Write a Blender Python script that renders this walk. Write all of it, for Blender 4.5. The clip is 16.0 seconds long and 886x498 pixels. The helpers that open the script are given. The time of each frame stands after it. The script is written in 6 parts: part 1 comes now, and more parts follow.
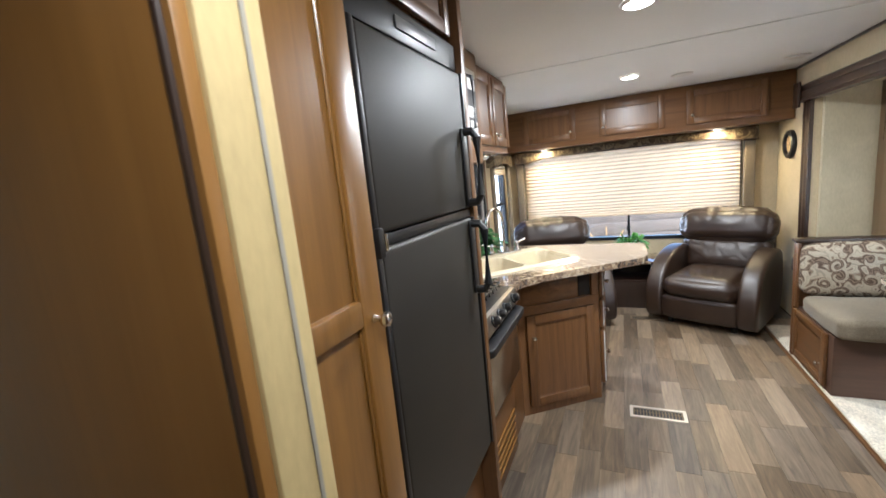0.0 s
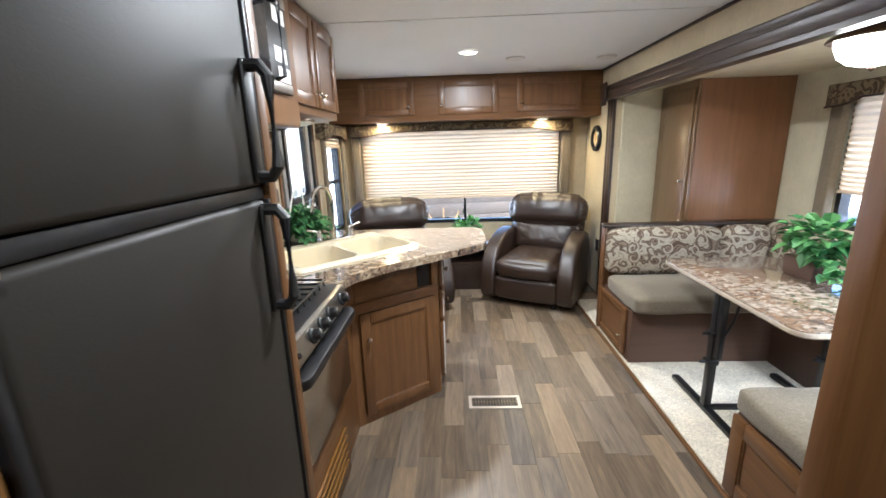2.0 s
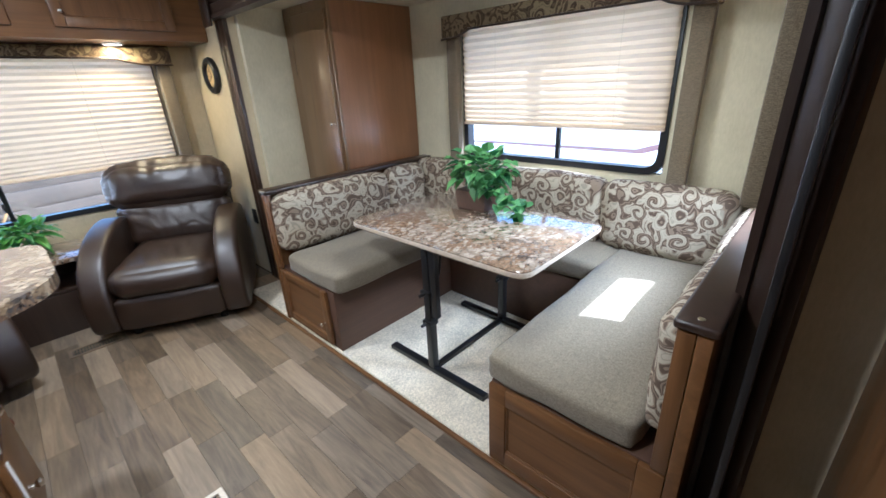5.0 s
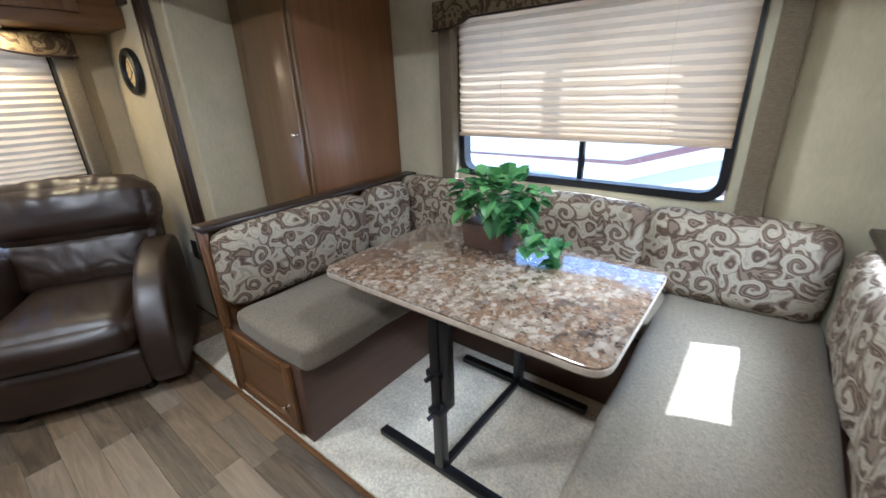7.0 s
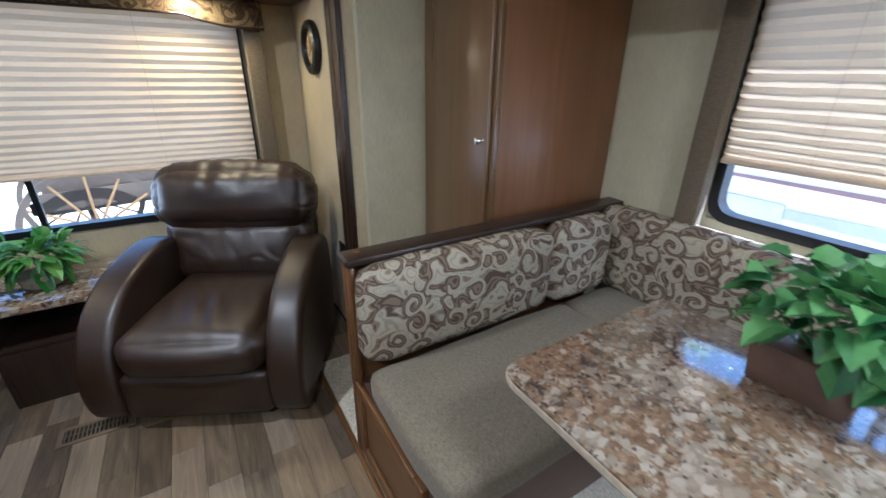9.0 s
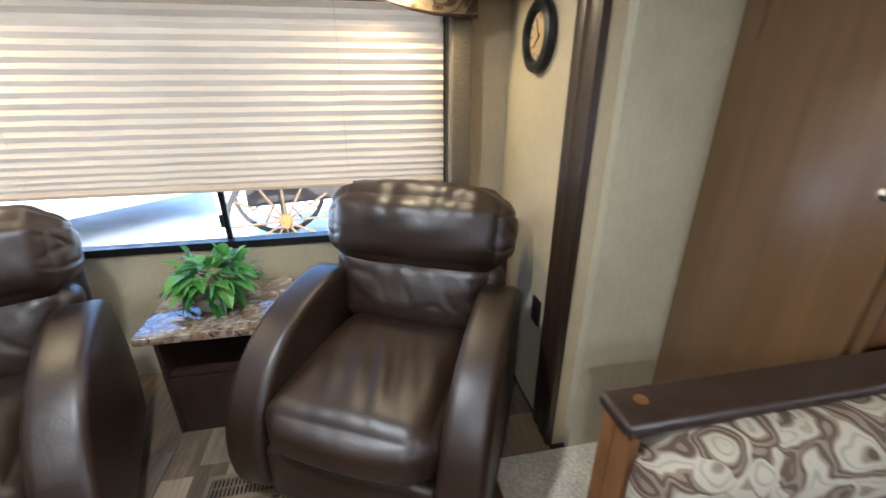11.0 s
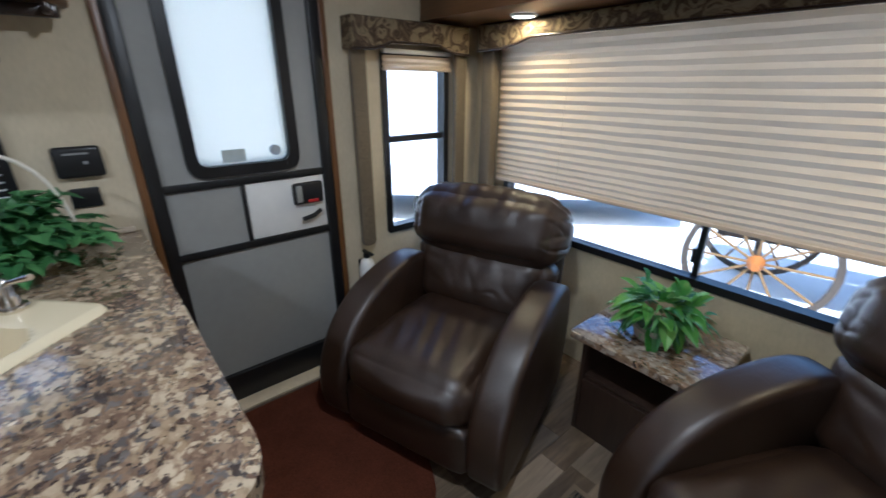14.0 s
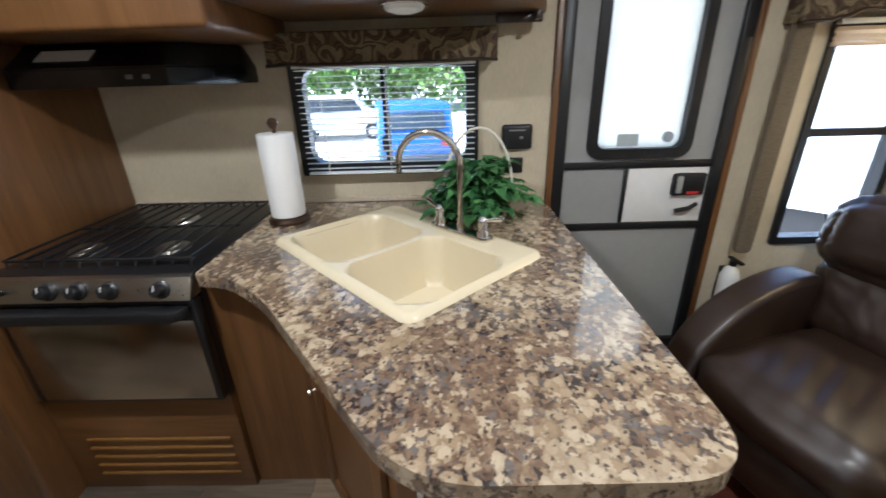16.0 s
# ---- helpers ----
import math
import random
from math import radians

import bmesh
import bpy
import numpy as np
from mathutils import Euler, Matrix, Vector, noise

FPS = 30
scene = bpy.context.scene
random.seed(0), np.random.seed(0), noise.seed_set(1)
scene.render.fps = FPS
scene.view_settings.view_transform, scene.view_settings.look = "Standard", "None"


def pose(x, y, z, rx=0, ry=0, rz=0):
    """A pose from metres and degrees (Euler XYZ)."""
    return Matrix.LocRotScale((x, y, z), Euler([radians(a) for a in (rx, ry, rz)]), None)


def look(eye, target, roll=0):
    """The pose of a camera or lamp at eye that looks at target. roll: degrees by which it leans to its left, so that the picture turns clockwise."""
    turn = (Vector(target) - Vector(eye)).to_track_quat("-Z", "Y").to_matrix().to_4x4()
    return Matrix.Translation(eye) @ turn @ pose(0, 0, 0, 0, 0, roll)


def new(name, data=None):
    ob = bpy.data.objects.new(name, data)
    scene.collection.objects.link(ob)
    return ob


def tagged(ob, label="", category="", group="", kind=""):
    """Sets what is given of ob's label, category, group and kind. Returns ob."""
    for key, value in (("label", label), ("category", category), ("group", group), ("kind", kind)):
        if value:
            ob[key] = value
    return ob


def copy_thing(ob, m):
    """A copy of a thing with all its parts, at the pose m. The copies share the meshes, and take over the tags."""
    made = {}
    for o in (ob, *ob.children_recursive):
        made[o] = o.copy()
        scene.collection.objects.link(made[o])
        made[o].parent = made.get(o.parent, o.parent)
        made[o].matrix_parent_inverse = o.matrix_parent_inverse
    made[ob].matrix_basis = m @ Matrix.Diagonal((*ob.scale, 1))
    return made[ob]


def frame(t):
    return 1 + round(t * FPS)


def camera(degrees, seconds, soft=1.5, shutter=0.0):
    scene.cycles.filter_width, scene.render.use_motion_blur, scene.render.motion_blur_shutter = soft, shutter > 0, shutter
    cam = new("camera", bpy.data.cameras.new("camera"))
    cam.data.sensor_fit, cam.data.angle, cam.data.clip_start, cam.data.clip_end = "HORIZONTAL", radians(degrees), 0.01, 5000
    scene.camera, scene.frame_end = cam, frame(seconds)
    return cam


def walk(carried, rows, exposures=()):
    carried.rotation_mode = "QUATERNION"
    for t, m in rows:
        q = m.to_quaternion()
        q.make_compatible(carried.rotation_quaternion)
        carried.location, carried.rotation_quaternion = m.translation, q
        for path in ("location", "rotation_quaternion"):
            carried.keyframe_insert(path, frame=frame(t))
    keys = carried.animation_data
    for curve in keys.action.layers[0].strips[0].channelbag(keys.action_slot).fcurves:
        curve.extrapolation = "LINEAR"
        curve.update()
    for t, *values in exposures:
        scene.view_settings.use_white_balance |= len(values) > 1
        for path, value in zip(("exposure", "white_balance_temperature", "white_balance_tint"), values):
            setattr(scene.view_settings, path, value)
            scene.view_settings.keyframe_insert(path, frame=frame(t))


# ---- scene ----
cam = camera(94.8, 16.0, shutter=0.35)
# seconds, stops, kelvin, tint
EXPOSURES = [(0.0, 2.68, 5100, 8), (2.0, 2.75, 5050, 8), (3.0, 2.52, 4980, 8), (4.7, 2.42, 4750, 8), (6.8, 2.04, 4800, 8), (8.2, 1.66, 4620, 8), (10.3, 2.26, 4900, 8), (11.5, 2.22, 4900, 8), (12.5, 1.92, 4400, 8), (13.5, 1.46, 4600, 7), (14.5, 1.33, 4880, 8), (15.5, 1.52, 5060, 8), (16.0, 1.84, 5080, 8)]
PATH = [
    (0, (0.398, 0.18, 1.484), (-0.417, 1.976, 1.152), -5.8),
    (0.5, (0.389, 0.281, 1.49), (-0.317, 2.102, 1.057), -7.1),
    (1, (0.381, 0.369, 1.491), (-0.046, 2.267, 1.028), -4.8),
    (1.5, (0.347, 0.472, 1.473), (0.169, 2.4, 0.972), -2.9),
    (2, (0.362, 0.56, 1.455), (0.286, 2.499, 0.969), -1.8),
    (2.5, (0.387, 0.716, 1.423), (0.501, 2.585, 0.721), 0.5),
    (3, (0.394, 0.83, 1.428), (0.609, 2.699, 0.749), -1.7),
    (3.5, (0.414, 0.949, 1.4), (0.879, 2.76, 0.69), -0.7),
    (4, (0.46, 1.108, 1.407), (1.389, 2.714, 0.658), -0.8),
    (4.5, (0.481, 1.217, 1.387), (1.654, 2.639, 0.611), -3.2),
    (4.7, (0.495, 1.258, 1.38), (1.743, 2.619, 0.611), -3.1),
    (6.8, (0.816, 1.77, 1.365), (2.272, 2.915, 0.612), -2.4),
    (7, (0.835, 1.826, 1.351), (2.286, 2.989, 0.616), -2.1),
    (7.5, (0.922, 1.987, 1.357), (2.294, 3.248, 0.633), -2.1),
    (8, (1.036, 2.129, 1.384), (2.261, 3.515, 0.623), -1.2),
    (10.3, (1.135, 2.944, 1.363), (1.735, 4.69, 0.592), 0.4),
    (10.5, (1.138, 3.008, 1.352), (1.66, 4.779, 0.583), -0.1),
    (11, (1.076, 3.158, 1.358), (1.424, 4.968, 0.581), -0.1),
    (11.5, (1.019, 3.272, 1.356), (1.097, 5.101, 0.55), 0.6),
    (12, (0.959, 3.367, 1.34), (0.688, 5.172, 0.521), 1.3),
    (12.5, (0.935, 3.402, 1.346), (0.357, 5.105, 0.47), 2.2),
    (13, (0.948, 3.35, 1.308), (0.103, 4.972, 0.498), 1.2),
    (13.5, (0.978, 3.312, 1.385), (-0.171, 4.738, 0.581), 0.0),
    (14, (0.953, 3.257, 1.413), (-0.468, 4.45, 0.665), 0.3),
    (14.5, (0.926, 3.187, 1.41), (-0.709, 4.078, 0.68), 0.2),
    (15, (0.907, 3.104, 1.416), (-0.868, 3.668, 0.688), -0.5),
    (15.5, (0.898, 3.002, 1.406), (-0.947, 3.263, 0.678), -1.1),
    (16, (0.905, 2.921, 1.414), (-0.936, 2.88, 0.633), -1.8),
]
walk(cam, [(t, look(eye, target, roll)) for t, eye, target, roll in PATH], EXPOSURES)

# ---- light ----
world = bpy.data.worlds.new("sky")
scene.world = world
world.use_nodes = True
wn, wl = world.node_tree.nodes, world.node_tree.links
sky = wn.new("ShaderNodeTexSky")
sky.sky_type, sky.sun_disc = "NISHITA", False
sky.sun_elevation, sky.sun_rotation = radians(51.6), radians(160)
wl.new(sky.outputs[0], wn["Background"].inputs[0])
wn["Background"].inputs[1].default_value = 0.15

sun = new("sun", bpy.data.lights.new("sun", "SUN"))
sun.data.energy, sun.data.angle, sun.data.color = 5.0, radians(0.5), (1.0, 0.94, 0.86)
# the light travels towards +y, somewhat towards -x, and down at 52 degrees
sun.matrix_world = look((0, 0, 0), (-0.27, 0.745, -1.0))


def lamp(name, x, y, z, watts, size, colour=(1.0, 0.88, 0.72)):
    """A round lamp that shines down from a fixture; the hall's fixture is an added one."""
    ob = new(name, bpy.data.lights.new(name, "AREA"))
    ob.data.shape, ob.data.size, ob.data.energy, ob.data.color = "DISK", size, watts, colour
    ob.location = (x, y, z)
    return ob


# area lamp added in the slide-out's small end window, topping up the sky's light
end_fill = new("window_fill_light", bpy.data.lights.new("window_fill_light", "AREA"))
end_fill.data.shape, end_fill.data.size, end_fill.data.size_y = "RECTANGLE", 0.42, 0.22
end_fill.data.energy, end_fill.data.color, end_fill.data.spread = 2.0, (1.0, 0.99, 0.96), radians(110)
end_fill.matrix_world = look((2.27, 1.372, 1.05), (2.1, 1.9, 0.5))


# ---- materials ----
def shader(name, rough=0.5, metal=0.0, colour=(0.5, 0.5, 0.5), spec=0.5):
    m = bpy.data.materials.new(name)
    m.use_nodes = True
    n = m.node_tree.nodes["Principled BSDF"]
    n.inputs["Base Color"].default_value = (*colour, 1)
    n.inputs["Roughness"].default_value = rough
    n.inputs["Metallic"].default_value = metal
    n.inputs["Specular IOR Level"].default_value = spec
    return m, m.node_tree.nodes, m.node_tree.links, n


def ramp(nodes, stops, kind="LINEAR"):
    r = nodes.new("ShaderNodeValToRGB")
    r.color_ramp.interpolation = kind
    e = r.color_ramp.elements
    while len(e) < len(stops):
        e.new(0.5)
    for el, (p, c) in zip(e, stops):
        el.position, el.color = p, (*c, 1)
    return r


def coords(nodes, links, scale=(1, 1, 1), rot=(0, 0, 0), kind="Object"):
    tc, mp = nodes.new("ShaderNodeTexCoord"), nodes.new("ShaderNodeMapping")
    mp.inputs["Scale"].default_value, mp.inputs["Rotation"].default_value = scale, rot
    links.new(tc.outputs[kind], mp.inputs[0])
    return mp.outputs[0]


def noise_tex(nodes, links, vec, scale, detail=4, rough=0.55, dist=0.0):
    n = nodes.new("ShaderNodeTexNoise")
    n.inputs["Scale"].default_value, n.inputs["Detail"].default_value = scale, detail
    n.inputs["Roughness"].default_value, n.inputs["Distortion"].default_value = rough, dist
    if vec:
        links.new(vec, n.inputs["Vector"])
    return n


def bump(nodes, links, height, bsdf, strength=0.2, dist=0.002):
    b = nodes.new("ShaderNodeBump")
    b.inputs["Strength"].default_value, b.inputs["Distance"].default_value = strength, dist
    links.new(height, b.inputs["Height"])
    links.new(b.outputs[0], bsdf.inputs["Normal"])
    return b


def mix(nodes, links, a, b, fac, mode="MIX"):
    m = nodes.new("ShaderNodeMix")
    m.data_type, m.blend_type = "RGBA", mode
    for sock, val in ((m.inputs[6], a), (m.inputs[7], b), (m.inputs[0], fac)):
        if isinstance(val, (int, float)):
            sock.default_value = val
        elif isinstance(val, tuple):
            sock.default_value = (*val, 1)
        else:
            links.new(val, sock)
    return m.outputs[2]


def math_node(nodes, links, op, a, b=None, c=None):
    m = nodes.new("ShaderNodeMath")
    m.operation = op
    for k, val in enumerate((a, b, c)):
        if val is None:
            continue
        if isinstance(val, (int, float)):
            m.inputs[k].default_value = val
        else:
            links.new(val, m.inputs[k])
    return m.outputs[0]


def wood(name, dark, light, axis="z", rough=0.38, grain=26.0, coat=0.15):
    m, n, l, b = shader(name, rough)
    stretch = {"x": (0.06, 1, 1), "y": (1, 0.06, 1), "z": (1, 1, 0.06)}[axis]
    v = coords(n, l, stretch)
    g = noise_tex(n, l, v, grain, 6, 0.65, 0.6)
    fine = noise_tex(n, l, v, grain * 6, 3, 0.7)
    blot = noise_tex(n, l, coords(n, l), 3.0, 2)
    r = ramp(n, [(0.3, dark), (0.7, light)])
    l.new(g.outputs[0], r.inputs[0])
    c = mix(n, l, r.outputs[0], (dark[0] * 0.6, dark[1] * 0.6, dark[2] * 0.6), math_node(n, l, "MULTIPLY", fine.outputs[0], 0.35))
    c = mix(n, l, c, (0.72, 0.66, 0.62), math_node(n, l, "MULTIPLY", blot.outputs[0], 0.6), "MULTIPLY")
    l.new(c, b.inputs["Base Color"])
    l.new(math_node(n, l, "MULTIPLY_ADD", g.outputs[0], 0.2, rough - 0.1), b.inputs["Roughness"])
    b.inputs["Coat Weight"].default_value = coat
    b.inputs["Coat Roughness"].default_value = 0.25
    bump(n, l, fine.outputs[0], b, 0.06, 0.001)
    return m


def plain(name, colour, rough=0.5, metal=0.0, var=0.12, scale=30.0, bumpy=0.1, spec=0.5):
    m, n, l, b = shader(name, rough, metal, colour, spec)
    v = coords(n, l)
    a = noise_tex(n, l, v, scale, 5)
    big = noise_tex(n, l, v, 2.5, 2)
    f = math_node(n, l, "ADD", math_node(n, l, "MULTIPLY", a.outputs[0], 0.5), math_node(n, l, "MULTIPLY", big.outputs[0], 0.5))
    lo, hi = tuple(c * (1 - var) for c in colour), tuple(min(1, c * (1 + var)) for c in colour)
    r = ramp(n, [(0.3, lo), (0.7, hi)])
    l.new(f, r.inputs[0])
    l.new(r.outputs[0], b.inputs["Base Color"])
    l.new(math_node(n, l, "MULTIPLY_ADD", a.outputs[0], 0.15, rough - 0.075), b.inputs["Roughness"])
    if bumpy:
        bump(n, l, a.outputs[0], b, bumpy, 0.001)
    return m


def glow(name, colour, strength):
    m, n, l, b = shader(name, 0.4, 0, colour)
    b.inputs["Emission Color"].default_value = (*colour, 1)
    b.inputs["Emission Strength"].default_value = strength
    return m


def glass(name, rough=0.0, tint=(1, 1, 1)):
    m = bpy.data.materials.new(name)
    m.use_nodes = True
    n, l = m.node_tree.nodes, m.node_tree.links
    n.remove(n["Principled BSDF"])
    t, g, mx, lw = n.new("ShaderNodeBsdfTransparent"), n.new("ShaderNodeBsdfGlossy"), n.new("ShaderNodeMixShader"), n.new("ShaderNodeLayerWeight")
    t.inputs[0].default_value = (*tint, 1)
    g.inputs["Roughness"].default_value = rough
    gloss = math_node(n, l, "MULTIPLY_ADD", math_node(n, l, "POWER", lw.outputs["Facing"], 5.0), 0.5, 0.03)
    l.new(gloss, mx.inputs[0])
    l.new(t.outputs[0], mx.inputs[1])
    l.new(g.outputs[0], mx.inputs[2])
    l.new(mx.outputs[0], n["Material Output"].inputs[0])
    return m


def translucent(name, colour, back, amount):
    """Thin cloth that lets part of the light through."""
    m, n, l, b = shader(name, 0.8, 0, colour, 0.2)
    v = noise_tex(n, l, coords(n, l, (1, 1, 1)), 260, 3)
    wide = noise_tex(n, l, coords(n, l, (1, 1, 0.3)), 3.0, 2)
    f = math_node(n, l, "ADD", math_node(n, l, "MULTIPLY", v.outputs[0], 0.4), math_node(n, l, "MULTIPLY", wide.outputs[0], 0.6))
    r = ramp(n, [(0.3, tuple(c * 0.86 for c in colour)), (0.7, colour)])
    l.new(f, r.inputs[0])
    l.new(r.outputs[0], b.inputs["Base Color"])
    t, mx = n.new("ShaderNodeBsdfTranslucent"), n.new("ShaderNodeMixShader")
    t.inputs[0].default_value = (*back, 1)
    mx.inputs[0].default_value = amount
    l.new(b.outputs[0], mx.inputs[1])
    l.new(t.outputs[0], mx.inputs[2])
    l.new(mx.outputs[0], n["Material Output"].inputs[0])
    return m


def granite(name, base, cream, grey, dark, rough=0.16, size=1.0, pale=0.52, grim=0.56):
    """Printed stone laminate: a mottled ground, ragged cream flakes, grey drifts and dark specks. base, cream: pairs of tones."""
    m, n, l, b = shader(name, rough, spec=0.15)
    v = coords(n, l, (1.0, 1.2, 1.0), (0, 0, 0.5))
    warp = noise_tex(n, l, v, 42 * size, 6, 0.72)
    add = n.new("ShaderNodeVectorMath")
    add.operation = "MULTIPLY_ADD"
    l.new(warp.outputs["Color"], add.inputs[0])
    add.inputs[1].default_value = (0.034, 0.034, 0.034)
    l.new(v, add.inputs[2])

    def cells(scale):
        vo, sep = n.new("ShaderNodeTexVoronoi"), n.new("ShaderNodeSeparateColor")
        vo.inputs["Scale"].default_value = scale * size
        l.new(add.outputs[0], vo.inputs["Vector"])
        l.new(vo.outputs["Color"], sep.inputs[0])
        return vo.outputs["Distance"], sep

    def step(value, at, width=0.03):
        r = ramp(n, [(at, (0, 0, 0)), (at + width, (1, 1, 1))])
        l.new(value, r.inputs[0])
        return r.outputs[0]

    def tones(value, pair):
        r = ramp(n, [(0.25, pair[0]), (0.75, pair[1])])
        l.new(value, r.inputs[0])
        return r.outputs[0]

    drift = noise_tex(n, l, v, 3.6 * size, 4, 0.6, 0.5)
    drift2 = noise_tex(n, l, coords(n, l, (1.1, 1, 1), (0, 0, 1.9)), 4.6 * size, 4, 0.62, 0.6)
    mottle = noise_tex(n, l, v, 30 * size, 5, 0.62, 0.4)
    d_big, c_big = cells(46.0)
    d_mid, c_mid = cells(88.0)
    d_dot, c_dot = cells(120.0)
    c = tones(math_node(n, l, "MULTIPLY_ADD", c_mid.outputs[0], 0.5, math_node(n, l, "MULTIPLY", mottle.outputs[0], 0.5)), base)
    greyness = math_node(n, l, "MULTIPLY_ADD", c_mid.outputs[1], 0.26, math_node(n, l, "MULTIPLY_ADD", drift2.outputs[0], 0.85, -0.06))
    c = mix(n, l, c, tones(c_big.outputs[2], (dark, grey)), step(greyness, grim))
    paleness = math_node(n, l, "MULTIPLY_ADD", c_big.outputs[0], 0.24, math_node(n, l, "MULTIPLY_ADD", drift.outputs[0], 0.95, math_node(n, l, "MULTIPLY_ADD", mottle.outputs[0], 0.6, -0.39)))
    c = mix(n, l, c, tones(math_node(n, l, "MULTIPLY_ADD", c_big.outputs[1], 0.7, math_node(n, l, "MULTIPLY", mottle.outputs[0], 0.3)), cream), step(paleness, pale))
    small = math_node(n, l, "MULTIPLY", math_node(n, l, "GREATER_THAN", c_mid.outputs[2], 0.88), math_node(n, l, "LESS_THAN", d_mid, 0.42))
    c = mix(n, l, c, cream[1], math_node(n, l, "MULTIPLY", small, 0.7))
    specks = math_node(n, l, "MULTIPLY", math_node(n, l, "GREATER_THAN", c_dot.outputs[0], 0.9), math_node(n, l, "LESS_THAN", d_dot, 0.5))
    c = mix(n, l, c, dark, math_node(n, l, "MULTIPLY", specks, 0.85))
    rim = math_node(n, l, "MULTIPLY", step(d_big, 0.45, 0.2), 0.35)
    c = mix(n, l, c, (0.45, 0.38, 0.34), rim, "MULTIPLY")
    grain = noise_tex(n, l, v, 280, 3, 0.7)
    c = mix(n, l, c, (0.66, 0.62, 0.58), math_node(n, l, "MULTIPLY", grain.outputs[0], 0.5), "MULTIPLY")
    l.new(c, b.inputs["Base Color"])
    b.inputs["Coat Weight"].default_value, b.inputs["Coat Roughness"].default_value = 1.0, 0.08
    b.inputs["Coat IOR"].default_value = 2.3
    return m


def scroll_cloth(name, ground, figure, dark, scale=6.5):
    """Woven cloth with scrolls: spirals about scattered centres, and blots in their eyes."""
    m, n, l, b = shader(name, 0.85, 0, ground, 0.2)
    tc = n.new("ShaderNodeTexCoord")
    wv = noise_tex(n, l, tc.outputs["Object"], 9, 2)
    add = n.new("ShaderNodeVectorMath")
    add.operation = "MULTIPLY_ADD"
    l.new(wv.outputs["Color"], add.inputs[0])
    add.inputs[1].default_value = (0.06, 0.06, 0.06)
    l.new(tc.outputs["Object"], add.inputs[2])

    def scrolls(size, turns):
        sc = n.new("ShaderNodeVectorMath")
        sc.operation = "SCALE"
        sc.inputs["Scale"].default_value = size
        l.new(add.outputs[0], sc.inputs[0])
        vo = n.new("ShaderNodeTexVoronoi")
        vo.inputs["Scale"].default_value = 1.0
        vo.inputs["Randomness"].default_value = 0.8
        l.new(sc.outputs[0], vo.inputs["Vector"])
        d, ds = n.new("ShaderNodeVectorMath"), n.new("ShaderNodeSeparateXYZ")
        d.operation = "SUBTRACT"
        l.new(sc.outputs[0], d.inputs[0])
        l.new(vo.outputs["Position"], d.inputs[1])
        l.new(d.outputs[0], ds.inputs[0])
        ang = math_node(n, l, "ARCTAN2", ds.outputs[2], math_node(n, l, "ADD", ds.outputs[0], ds.outputs[1]))
        cc = n.new("ShaderNodeSeparateColor")
        l.new(vo.outputs["Color"], cc.inputs[0])
        sign = math_node(n, l, "MULTIPLY_ADD", math_node(n, l, "GREATER_THAN", cc.outputs[0], 0.5), 2.0, -1.0)
        ph = math_node(n, l, "MULTIPLY_ADD", vo.outputs["Distance"], turns, math_node(n, l, "MULTIPLY", ang, sign))
        return ph, vo.outputs["Distance"]

    spiral, dist = scrolls(scale, 21.0)
    flow = noise_tex(n, l, add.outputs[0], scale * 0.8, 1.5, 0.5, 0.9)
    inside = math_node(n, l, "LESS_THAN", dist, 0.42)
    phase = math_node(n, l, "ADD", math_node(n, l, "MULTIPLY", spiral, inside), math_node(n, l, "MULTIPLY", math_node(n, l, "MULTIPLY", flow.outputs[0], 36.0), math_node(n, l, "SUBTRACT", 1.0, inside)))
    v = math_node(n, l, "MULTIPLY_ADD", math_node(n, l, "SINE", phase), 0.5, 0.5)
    fine = math_node(n, l, "MULTIPLY_ADD", math_node(n, l, "SINE", math_node(n, l, "MULTIPLY_ADD", phase, 4.0, 1.0)), 0.5, 0.5)
    brown, light = ramp(n, [(0.35, dark), (0.6, ground)]), ramp(n, [(0.7, figure), (0.95, tuple(k * 0.72 for k in figure))])
    l.new(fine, brown.inputs[0])
    l.new(fine, light.inputs[0])
    edge = ramp(n, [(0.49, (0, 0, 0)), (0.6, (1, 1, 1))])
    l.new(v, edge.inputs[0])
    c = mix(n, l, brown.outputs[0], light.outputs[0], edge.outputs[0])
    c = mix(n, l, c, dark, math_node(n, l, "MULTIPLY", math_node(n, l, "LESS_THAN", dist, 0.1), 0.7))
    weave = noise_tex(n, l, tc.outputs["Object"], 420, 2)
    c = mix(n, l, c, (0.7, 0.66, 0.6), math_node(n, l, "MULTIPLY", weave.outputs[0], 0.6), "MULTIPLY")
    l.new(c, b.inputs["Base Color"])
    bump(n, l, weave.outputs[0], b, 0.25, 0.001)
    return m


